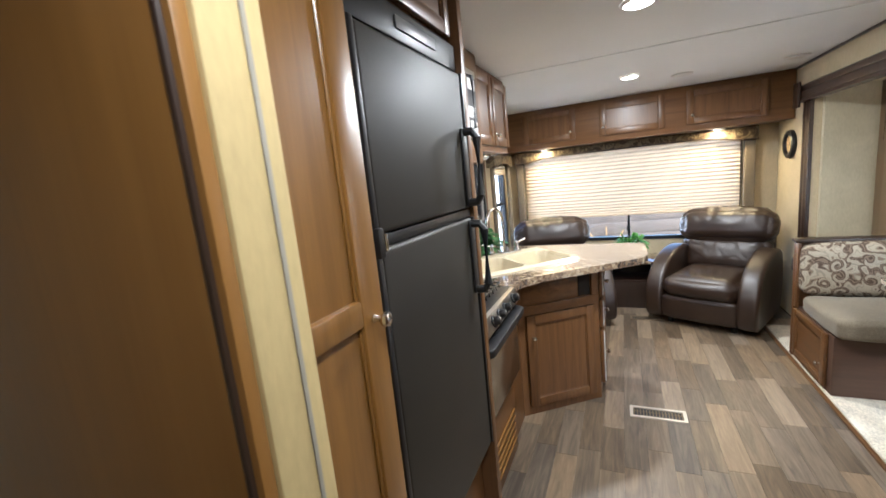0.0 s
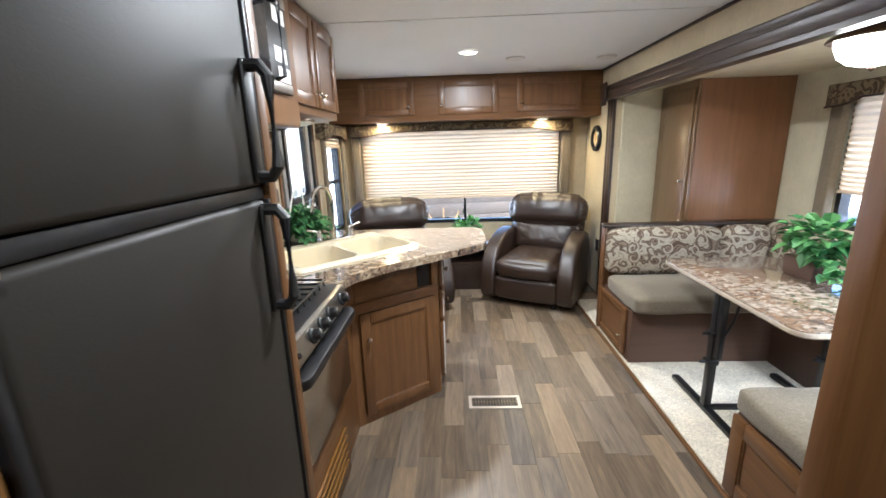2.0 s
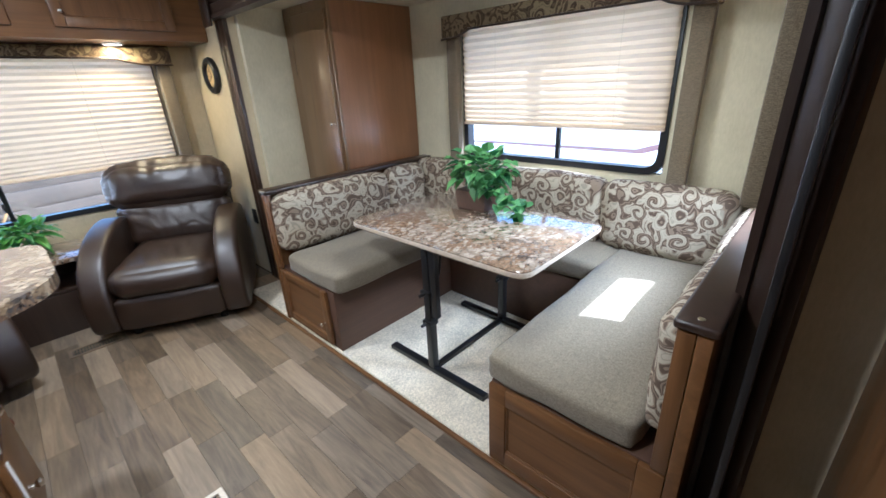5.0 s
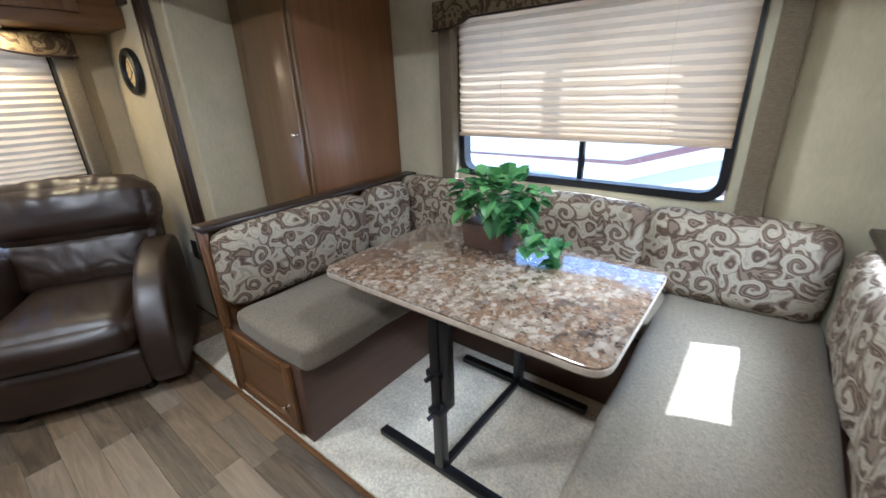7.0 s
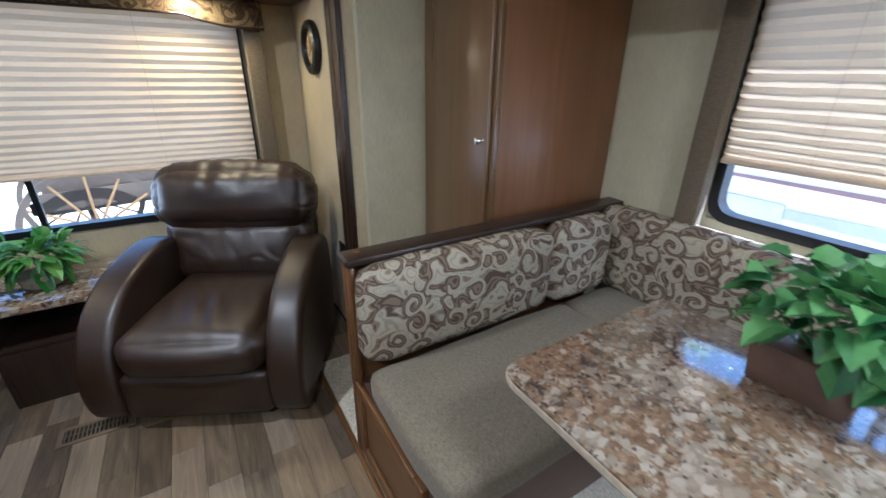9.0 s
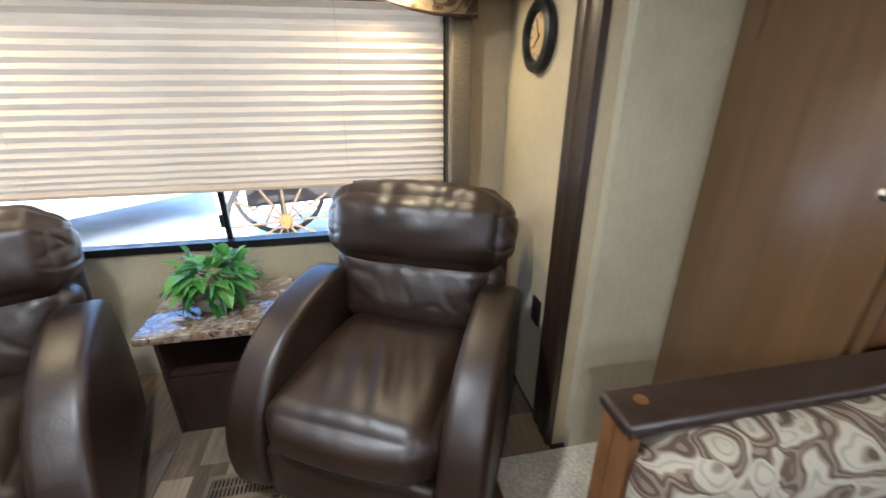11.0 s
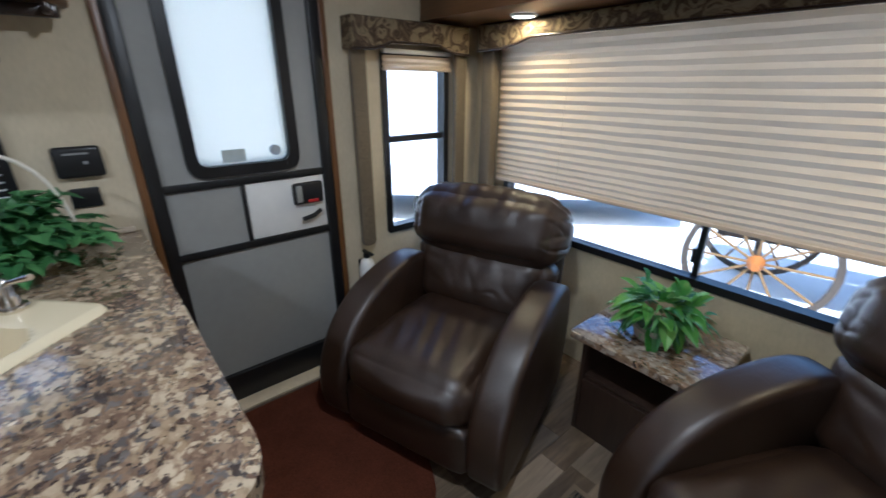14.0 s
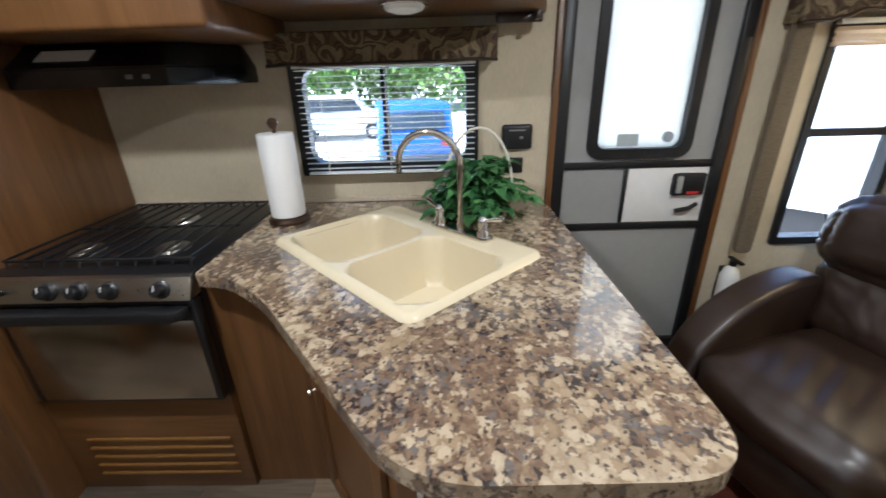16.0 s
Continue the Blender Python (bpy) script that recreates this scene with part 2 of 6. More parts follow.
def weave_cloth(name, colour, var=0.3, scale=330.0):
    m, n, l, b = shader(name, 0.9, 0, colour, 0.2)
    a = noise_tex(n, l, coords(n, l, (1, 0.25, 1)), scale, 2)
    c2 = noise_tex(n, l, coords(n, l, (0.25, 1, 1)), scale, 2)
    big = noise_tex(n, l, coords(n, l), 4, 3)
    f = math_node(n, l, "MULTIPLY_ADD", a.outputs[0], 0.5, math_node(n, l, "MULTIPLY", c2.outputs[0], 0.5))
    r = ramp(n, [(0.38, tuple(k * (1 - var) for k in colour)), (0.62, tuple(k * (1 + var) for k in colour))])
    l.new(f, r.inputs[0])
    c = mix(n, l, r.outputs[0], (0.75, 0.75, 0.75), math_node(n, l, "MULTIPLY", big.outputs[0], 0.5), "MULTIPLY")
    l.new(c, b.inputs["Base Color"])
    b.inputs["Sheen Weight"].default_value = 0.15
    bump(n, l, f, b, 0.3, 0.0015)
    return m


def leather(name, colour):
    """Soft hide: pores, small wrinkles, and long thin creases between smooth swells."""
    m, n, l, b = shader(name, 0.42, 0, colour, 0.75)
    v = coords(n, l)
    vo = n.new("ShaderNodeTexVoronoi")
    vo.inputs["Scale"].default_value = 420
    l.new(v, vo.inputs["Vector"])
    big = noise_tex(n, l, v, 7, 4, 0.6, 0.4)
    r = ramp(n, [(0.3, tuple(c * 0.75 for c in colour)), (0.72, tuple(c * 1.25 for c in colour))])
    l.new(big.outputs[0], r.inputs[0])
    l.new(r.outputs[0], b.inputs["Base Color"])
    l.new(math_node(n, l, "MULTIPLY_ADD", big.outputs[0], 0.16, 0.36), b.inputs["Roughness"])

    def crease(scale, stretch, dist):
        t = noise_tex(n, l, coords(n, l, stretch), scale, 2, 0.5, dist)
        a = math_node(n, l, "ABSOLUTE", math_node(n, l, "SUBTRACT", t.outputs[0], 0.5))
        return math_node(n, l, "MINIMUM", math_node(n, l, "MULTIPLY", a, 9.0), 1.0)

    small = noise_tex(n, l, coords(n, l, (1, 1, 1.3)), 75, 4, 0.6, 1.2)
    h = math_node(n, l, "MULTIPLY_ADD", crease(7.0, (1.4, 0.7, 1), 0.6), 0.22, math_node(n, l, "MULTIPLY", crease(22, (1, 1, 0.7), 0.8), 0.22))
    h = math_node(n, l, "ADD", h, math_node(n, l, "MULTIPLY_ADD", small.outputs[0], 0.4, math_node(n, l, "MULTIPLY", vo.outputs["Distance"], 0.1)))
    bump(n, l, h, b, 0.3, 0.003)
    b.inputs["Coat Weight"].default_value, b.inputs["Coat Roughness"].default_value = 0.05, 0.3
    return m


def wallpaper(name, colour):
    m, n, l, b = shader(name, 0.7, 0, colour, 0.25)
    v = coords(n, l)
    cloud = noise_tex(n, l, v, 5, 5, 0.6, 0.3)
    weave = noise_tex(n, l, coords(n, l, (1, 1, 0.3)), 120, 3)
    f = math_node(n, l, "MULTIPLY_ADD", weave.outputs[0], 0.4, math_node(n, l, "MULTIPLY", cloud.outputs[0], 0.6))
    r = ramp(n, [(0.3, tuple(c * 0.84 for c in colour)), (0.7, tuple(min(1, c * 1.1) for c in colour))])
    l.new(f, r.inputs[0])
    l.new(r.outputs[0], b.inputs["Base Color"])
    bump(n, l, weave.outputs[0], b, 0.12, 0.001)
    return m


def plank_vinyl(name):
    m, n, l, b = shader(name, 0.34, 0, (0.2, 0.15, 0.1), 0.45)
    info = n.new("ShaderNodeObjectInfo")
    v = coords(n, l, (1, 0.09, 1))
    shift = n.new("ShaderNodeVectorMath")
    shift.operation = "ADD"
    cmb = n.new("ShaderNodeCombineXYZ")
    l.new(math_node(n, l, "MULTIPLY", info.outputs["Random"], 37.0), cmb.inputs[2])
    l.new(v, shift.inputs[0])
    l.new(cmb.outputs[0], shift.inputs[1])
    g = noise_tex(n, l, shift.outputs[0], 24, 7, 0.62, 1.4)
    fine = noise_tex(n, l, shift.outputs[0], 150, 3, 0.6)
    r = ramp(n, [(0.22, (0.05, 0.041, 0.033)), (0.45, (0.15, 0.121, 0.09)), (0.8, (0.35, 0.28, 0.2))])
    f = math_node(n, l, "MULTIPLY_ADD", info.outputs["Random"], 0.36, math_node(n, l, "MULTIPLY", g.outputs[0], 0.68))
    l.new(f, r.inputs[0])
    tint = ramp(n, [(0.0, (0.9, 0.9, 0.92)), (0.5, (1.0, 0.93, 0.82)), (1.0, (1.0, 0.86, 0.66))])
    l.new(math_node(n, l, "FRACT", math_node(n, l, "MULTIPLY", info.outputs["Random"], 7.3)), tint.inputs[0])
    c = mix(n, l, r.outputs[0], tint.outputs[0], 0.8, "MULTIPLY")
    c = mix(n, l, c, (0.55, 0.5, 0.46), math_node(n, l, "MULTIPLY", fine.outputs[0], 0.5), "MULTIPLY")
    l.new(c, b.inputs["Base Color"])
    l.new(math_node(n, l, "MULTIPLY_ADD", fine.outputs[0], 0.25, 0.29), b.inputs["Roughness"])
    bump(n, l, fine.outputs[0], b, 0.12, 0.0008)
    return m


def pile(name, colour, scale=150.0):
    m, n, l, b = shader(name, 0.95, 0, colour, 0.1)
    v = coords(n, l)
    a = noise_tex(n, l, v, scale, 4, 0.7)
    big = noise_tex(n, l, v, 7, 3)
    f = math_node(n, l, "MULTIPLY_ADD", a.outputs[0], 0.7, math_node(n, l, "MULTIPLY", big.outputs[0], 0.3))
    r = ramp(n, [(0.35, tuple(c * 0.6 for c in colour)), (0.65, tuple(min(1, c * 1.2) for c in colour))])
    l.new(f, r.inputs[0])
    l.new(r.outputs[0], b.inputs["Base Color"])
    bump(n, l, a.outputs[0], b, 0.8, 0.006)
    return m


def leaf_mat(name, low, high):
    m, n, l, b = shader(name, 0.45, 0, low)
    geo = n.new("ShaderNodeNewGeometry")
    v = noise_tex(n, l, coords(n, l), 60, 3)
    f = math_node(n, l, "MULTIPLY_ADD", geo.outputs["Random Per Island"], 0.7, math_node(n, l, "MULTIPLY", v.outputs[0], 0.3))
    r = ramp(n, [(0.15, low), (0.85, high)])
    l.new(f, r.inputs[0])
    l.new(r.outputs[0], b.inputs["Base Color"])
    t, mx = n.new("ShaderNodeBsdfTranslucent"), n.new("ShaderNodeMixShader")
    l.new(r.outputs[0], t.inputs[0])
    mx.inputs[0].default_value = 0.25
    l.new(b.outputs[0], mx.inputs[1])
    l.new(t.outputs[0], mx.inputs[2])
    l.new(mx.outputs[0], n["Material Output"].inputs[0])
    return m


CAB = wood("cabinet_wood", (0.112, 0.05, 0.0145), (0.222, 0.107, 0.035), "z")
CABX = wood("cabinet_wood_level", (0.112, 0.05, 0.0145), (0.222, 0.107, 0.035), "x")
CABY = wood("cabinet_wood_along", (0.112, 0.05, 0.0145), (0.222, 0.107, 0.035), "y")
OLIVE = wood("wardrobe_door_wood", (0.15, 0.085, 0.034), (0.22, 0.128, 0.054), "z", 0.3, 14.0, 0.5)
REDWOOD = wood("wardrobe_side_wood", (0.21, 0.097, 0.038), (0.29, 0.138, 0.058), "z", 0.4)
HALL = wood("hall_door_wood", (0.2, 0.095, 0.017), (0.31, 0.156, 0.032), "z", 0.36, 26.0, 0.4)
LEAFWOOD = wood("door_leaf_wood", (0.25, 0.122, 0.026), (0.34, 0.172, 0.04), "z", 0.4, 9.0, 0.3)
DARKWOOD = wood("dark_trim_wood", (0.024, 0.014, 0.01), (0.05, 0.029, 0.019), "z", 0.35)
BENCHWOOD = wood("bench_panel_wood", (0.085, 0.045, 0.028), (0.13, 0.07, 0.042), "x", 0.5)
PAPER = wallpaper("wallpaper_cream", (0.52, 0.44, 0.29))
PAPERK = wallpaper("wallpaper_kitchen", (0.565, 0.49, 0.35))
PAPERG = wallpaper("wallpaper_green", (0.56, 0.51, 0.36))
CEIL = plain("ceiling_white", (0.84, 0.85, 0.86), 0.75, 0, 0.03, 90, 0.15)
BLACK = plain("black_plastic", (0.009, 0.009, 0.01), 0.4, 0, 0.25)
BLACKM = plain("black_steel", (0.009, 0.009, 0.01), 0.34, 0.0, 0.25)
FRIDGE = plain("black_fridge_panel", (0.018, 0.0155, 0.0115), 0.52, 0.0, 0.25, 260, 0.3, 0.45)
STEEL = plain("brushed_steel", (0.5, 0.48, 0.44), 0.3, 1.0, 0.1, 120)
CHROME = plain("satin_nickel", (0.68, 0.65, 0.6), 0.2, 1.0, 0.05)
OVENGLASS = plain("oven_mirror_glass", (0.42, 0.4, 0.37), 0.2, 1.0, 0.05, 8, 0.0)
WHITE = plain("white_plastic", (0.75, 0.74, 0.72), 0.4, 0, 0.04)
PAPERW = plain("white_paper", (0.8, 0.79, 0.77), 0.9, 0, 0.03, 200, 0.3)
GREYDOOR = plain("grey_door_skin", (0.3, 0.3, 0.29), 0.5, 0, 0.06)
SINK = plain("almond_sink", (0.69, 0.6, 0.41), 0.2, 0, 0.03, 12, 0.0)
COUNTER = granite("counter_laminate", ((0.145, 0.096, 0.068), (0.3, 0.212, 0.14)), ((0.34, 0.25, 0.155), (0.56, 0.46, 0.325)), (0.17, 0.155, 0.145), (0.06, 0.047, 0.046), 0.2, 1.0, 0.5, 0.53)
TABLETOP = granite("table_laminate", ((0.17, 0.108, 0.068), (0.33, 0.228, 0.145)), ((0.29, 0.235, 0.18), (0.46, 0.4, 0.33)), (0.22, 0.19, 0.165), (0.085, 0.06, 0.05), 0.16, 0.86, 0.505, 0.57)
EDGE = plain("laminate_edge", (0.5, 0.42, 0.32), 0.3, 0, 0.3, 90)
SCROLL = scroll_cloth("scroll_cloth", (0.24, 0.185, 0.135), (0.45, 0.4, 0.31), (0.11, 0.079, 0.057), 9.0)
VALANCE = scroll_cloth("valance_cloth", (0.11, 0.078, 0.048), (0.22, 0.175, 0.105), (0.06, 0.042, 0.028), 11.0)
LAMBREQUIN = weave_cloth("lambrequin_cloth", (0.16, 0.127, 0.084), 0.25)
SEAT = weave_cloth("seat_cloth", (0.208, 0.176, 0.125), 0.26)
LEATHER = leather("brown_leather", (0.0235, 0.0108, 0.0048))
CARPET = pile("beige_carpet", (0.8, 0.725, 0.575), 110.0)
MAT = pile("rust_mat", (0.1, 0.031, 0.016), 160)
PLANK = plank_vinyl("vinyl_plank")
SHADE = translucent("pleated_cloth", (0.68, 0.54, 0.37), (0.6, 0.46, 0.31), 0.355)
GLASS = glass("window_glass")
LENS = glow("lamp_lens", (1.0, 0.88, 0.68), 3.5)
FROST = plain("frosted_glass", (0.8, 0.82, 0.82), 0.6)
IVY = leaf_mat("ivy_leaf", (0.025, 0.11, 0.035), (0.17, 0.38, 0.12))
POTHOS = leaf_mat("variegated_leaf", (0.03, 0.16, 0.015), (0.2, 0.42, 0.08))
FERN = leaf_mat("fern_leaf", (0.03, 0.11, 0.035), (0.13, 0.3, 0.1))
TREELEAF = leaf_mat("tree_leaf", (0.18, 0.34, 0.07), (0.42, 0.58, 0.18))
SLAT = translucent("blind_slat", (0.82, 0.82, 0.8), (0.85, 0.85, 0.82), 0.6)


# ---- building helpers ----
def sharp(bm, degrees=35):
    bm.normal_update()
    for f in bm.faces:
        f.smooth = True
    for e in bm.edges:
        e.smooth = len(e.link_faces) == 2 and e.calc_face_angle(0) < radians(degrees)


def link_mesh(name, bm, mat, degrees=35):
    sharp(bm, degrees)
    me = bpy.data.meshes.new(name)
    bm.to_mesh(me)
    bm.free()
    me.materials.append(mat)
    return new(name, me)


ORG = {}


def thing(name, label, category, at=(0, 0, 0), group="", local=False, kind=""):
    """A thing with parts: an Empty at its base. Parts are given in the world unless local."""
    ob = new(name)
    ob.empty_display_size = 0.1
    ob.location = at
    ORG[ob.name] = Vector((0, 0, 0)) if local else Vector(at)
    return tagged(ob, label, category, group, kind)


def part(name, bm, material, parent, label="", degrees=35):
    o = ORG.get(parent.name, Vector((0, 0, 0)))
    bmesh.ops.translate(bm, verts=bm.verts, vec=-o)
    ob = link_mesh(name, bm, material, degrees)
    ob.parent = parent
    ORG[ob.name] = o
    return tagged(ob, label)


def solo(name, bm, material, label="", category="", kind="", group="", degrees=35):
    """A thing of one mesh, its origin at the middle of its base."""
    lo = [min(v.co[k] for v in bm.verts) for k in range(3)]
    hi = [max(v.co[k] for v in bm.verts) for k in range(3)]
    o = Vector(((lo[0] + hi[0]) / 2, (lo[1] + hi[1]) / 2, lo[2]))
    bmesh.ops.translate(bm, verts=bm.verts, vec=-o)
    ob = link_mesh(name, bm, material, degrees)
    ob.location = o
    ORG[ob.name] = o
    return tagged(ob, label, category, group, kind)


def add_box(bm, x0, x1, y0, y1, z0, z1, bevel=0.0, segs=2):
    r = bmesh.ops.create_cube(bm, size=1)
    vs = r["verts"]
    for v in vs:
        v.co = Vector(((x0 + x1) / 2 + v.co.x * (x1 - x0), (y0 + y1) / 2 + v.co.y * (y1 - y0), (z0 + z1) / 2 + v.co.z * (z1 - z0)))
    if bevel:
        es = {e for v in vs for e in v.link_edges}
        bmesh.ops.bevel(bm, geom=list(es), offset=bevel, segments=segs, profile=0.5, affect="EDGES", clamp_overlap=True)
    return bm


def box(x0, x1, y0, y1, z0, z1, bevel=0.003, segs=2):
    return add_box(bmesh.new(), x0, x1, y0, y1, z0, z1, bevel, segs)


def add_prism(bm, pts, lo, hi, axis="z"):
    """A closed outline pushed from lo to hi along an axis. pts are (x, y), (x, z) or (y, z)."""
    def place(a, b, c):
        return {"z": (a, b, c), "y": (a, c, b), "x": (c, a, b)}[axis]
    bot = [bm.verts.new(place(a, b, lo)) for a, b in pts]
    top = [bm.verts.new(place(a, b, hi)) for a, b in pts]
    k = len(pts)
    bm.faces.new(bot)
    bm.faces.new(top)
    for i in range(k):
        bm.faces.new((bot[i], bot[(i + 1) % k], top[(i + 1) % k], top[i]))
    bmesh.ops.recalc_face_normals(bm, faces=bm.faces)
    return bm


def prism(pts, lo, hi, axis="z", bevel=0.0, segs=2):
    bm = add_prism(bmesh.new(), pts, lo, hi, axis)
    if bevel:
        es = [e for e in bm.edges if e.calc_face_angle(0) > radians(50)]
        bmesh.ops.bevel(bm, geom=es, offset=bevel, segments=segs, profile=0.5, affect="EDGES", clamp_overlap=True)
    return bm


def rounded(pts, radius, n=5):
    """An outline with its corners rounded. radius: one for all, or one a corner."""
    out, k = [], len(pts)
    for i, p in enumerate(pts):
        r = radius[i] if isinstance(radius, (list, tuple)) else radius
        p = Vector(p)
        a, b = Vector(pts[i - 1]) - p, Vector(pts[(i + 1) % k]) - p
        if r <= 0:
            out.append(tuple(p))
            continue
        r1 = min(r, a.length * 0.49, b.length * 0.49)
        a, b = p + a.normalized() * r1, p + b.normalized() * r1
        for j in range(n + 1):
            t = j / n
            q = a * (1 - t) ** 2 + p * 2 * t * (1 - t) + b * t * t
            out.append(tuple(q))
    return out


def add_cyl(bm, x, y, z0, z1, r0, r1=None, n=20, axis="z"):
    r1 = r0 if r1 is None else r1
    res = bmesh.ops.create_cone(bm, cap_ends=True, segments=n, radius1=r0, radius2=r1, depth=z1 - z0)
    m = {"z": Matrix(), "x": Matrix.Rotation(radians(90), 4, "Y"), "y": Matrix.Rotation(radians(-90), 4, "X")}[axis]
    mid = (z0 + z1) / 2
    at = {"z": (x, y, mid), "x": (mid, x, y), "y": (x, mid, y)}[axis]
    bmesh.ops.transform(bm, matrix=Matrix.Translation(at) @ m, verts=res["verts"])
    return bm


def cyl(x, y, z0, z1, r0, r1=None, n=20, axis="z"):
    return add_cyl(bmesh.new(), x, y, z0, z1, r0, r1, n, axis)


def add_tube(bm, pts, r, n=10):
    """A round bar along points."""
    pts = [Vector(p) for p in pts]
    rings = []
    for i, p in enumerate(pts):
        d = (pts[min(i + 1, len(pts) - 1)] - pts[max(i - 1, 0)]).normalized()
        q = d.to_track_quat("Z", "Y")
        rr = r[i] if isinstance(r, (list, tuple)) else r
        rings.append([bm.verts.new(p + q @ Vector((rr * math.cos(a), rr * math.sin(a), 0))) for a in [2 * math.pi * k / n for k in range(n)]])
    for a, b in zip(rings, rings[1:]):
        for k in range(n):
            bm.faces.new((a[k], a[(k + 1) % n], b[(k + 1) % n], b[k]))
    bm.faces.new(rings[0][::-1])
    bm.faces.new(rings[-1])
    return bm


def tube(pts, r, n=10):
    return add_tube(bmesh.new(), pts, r, n)


def lathe(profile, x, y, n=24, caps=True):
    """A turned shape from (radius, height) pairs."""
    bm = bmesh.new()
    rings = [[bm.verts.new((x + r * math.cos(2 * math.pi * k / n), y + r * math.sin(2 * math.pi * k / n), z)) for k in range(n)] for r, z in profile]
    for a, b in zip(rings, rings[1:]):
        for k in range(n):
            bm.faces.new((a[k], a[(k + 1) % n], b[(k + 1) % n], b[k]))
    if caps:
        bm.faces.new(rings[0][::-1])
        bm.faces.new(rings[-1])
    bmesh.ops.recalc_face_normals(bm, faces=bm.faces)
    return bm


def cushion(x0, x1, y0, y1, z0, z1, soft=0.04, puff=0.015, wrinkle=0.004, cuts=14, seed=0, freq=7.0):
    """A stuffed block: rounded edges, swollen faces, slight creases."""
    bm = bmesh.new()
    bmesh.ops.create_cube(bm, size=2)
    bmesh.ops.subdivide_edges(bm, edges=bm.edges[:], cuts=cuts, use_grid_fill=True)
    h = Vector(((x1 - x0) / 2, (y1 - y0) / 2, (z1 - z0) / 2))
    c = Vector(((x0 + x1) / 2, (y0 + y1) / 2, (z0 + z1) / 2))
    s = min(soft, h.x, h.y, h.z)
    for v in bm.verts:
        u = v.co.copy()
        p = Vector((u.x * h.x, u.y * h.y, u.z * h.z))
        core = Vector([max(-(h[k] - s), min(h[k] - s, p[k])) for k in range(3)])
        d = p - core
        nrm = d.normalized() if d.length > 1e-6 else Vector((0, 0, 0))
        q = core + nrm * s if d.length > 1e-6 else p
        swell = Vector((u.x * (1 - u.y ** 2) * (1 - u.z ** 2), u.y * (1 - u.x ** 2) * (1 - u.z ** 2), u.z * (1 - u.x ** 2) * (1 - u.y ** 2))) * puff
        w = noise.noise(Vector((p.x * freq + seed * 7.1, p.y * freq, p.z * freq * 1.6))) * wrinkle
        v.co = c + q + swell + nrm * w
    bmesh.ops.recalc_face_normals(bm, faces=bm.faces)
    return bm


def wall(name, axis, a, b, u0, u1, z0, z1, holes, mat):
    """An upright wall between a and b on an axis, from u0 to u1, with holes (u0, u1, z0, z1) cut through."""
    us = sorted({u0, u1, *[k for h in holes for k in h[:2]]})
    zs = sorted({z0, z1, *[k for h in holes for k in h[2:]]})
    bm = bmesh.new()
    for ua, ub in zip(us, us[1:]):
        for za, zb in zip(zs, zs[1:]):
            if any(h[0] <= ua and ub <= h[1] and h[2] <= za and zb <= h[3] for h in holes):
                continue
            add_box(bm, *((a, b, ua, ub) if axis == "x" else (ua, ub, a, b)), za, zb)
    bmesh.ops.remove_doubles(bm, verts=bm.verts, dist=1e-5)
    seen = {}
    for f in bm.faces:
        seen.setdefault(tuple(round(k, 4) for k in f.calc_center_median()), []).append(f)
    bmesh.ops.delete(bm, geom=[f for fs in seen.values() if len(fs) > 1 for f in fs], context="FACES")
    return tagged(link_mesh(name, bm, mat), kind="structure")


# ---- structure ----
XW, XE, YR, H = -0.86, 1.73, 5.03, 2.10     # west wall, east wall, rear wall, ceiling
SX, SY0, SY1, SH = 2.77, 1.40, 4.22, 1.87   # slide-out: outer wall, ends, ceiling
DOOR = (3.38, 4.08, 0.02, 1.93)
KWIN = (2.29, 3.04, 1.035, 1.50)
SWIN = (4.385, 4.80, 0.66, 1.56)
RWIN = (-0.60, 1.44, 0.645, 1.66)
DWIN = (1.93, 3.215, 0.885, 1.70)
EWIN = (2.02, 2.52, 0.90, 1.62)

wall("wall_west", "x", XW - 0.05, XW, -1.1, YR + 0.05, -0.05, H, [DOOR, KWIN, SWIN], PAPERK)
wall("wall_rear", "y", YR, YR + 0.05, XW, XE + 0.05, -0.05, H, [RWIN], PAPER)
wall("wall_east", "x", XE, XE + 0.05, -1.1, YR, -0.05, H, [(1.36, 4.26, -0.05, 1.84)], PAPER)
wall("wall_front", "y", -1.15, -1.1, XW, XE, -0.05, H, [], PAPER)
wall("wall_slide_outer", "x", SX, SX + 0.05, SY0 - 0.05, SY1 + 0.05, -0.05, SH + 0.05, [DWIN], PAPERG)
wall("wall_slide_end_far", "y", SY1, SY1 + 0.05, XE + 0.05, SX, -0.05, SH + 0.05, [], PAPERG)
wall("wall_slide_end_near", "y", SY0 - 0.05, SY0, XE + 0.05, SX, -0.05, SH + 0.05, [EWIN], PAPERG)

bm = box(XW - 0.05, XE + 0.05, -1.15, YR + 0.05, H, H + 0.05, 0)
for ys in (0.45, 2.9):
    add_box(bm, XW, XE, ys - 0.012, ys + 0.012, H - 0.004, H - 0.001)
tagged(link_mesh("ceiling", bm, CEIL), "white panel ceiling with thin cross seams", kind="structure")
tagged(link_mesh("ceiling_slide", box(XE - 0.02, SX + 0.05, SY0 - 0.05, SY1 + 0.05, SH, SH + 0.05, 0), wallpaper("slide_ceiling_cream", (0.66, 0.6, 0.45))), "cream panel ceiling of the slide-out", kind="structure")
floor = tagged(link_mesh("floor", box(XW - 0.05, XE + 0.05, -1.15, YR + 0.05, -0.1, -0.004, 0), plain("floor_gap", (0.03, 0.025, 0.02), 0.8)), "grey-brown vinyl plank floor", kind="structure")
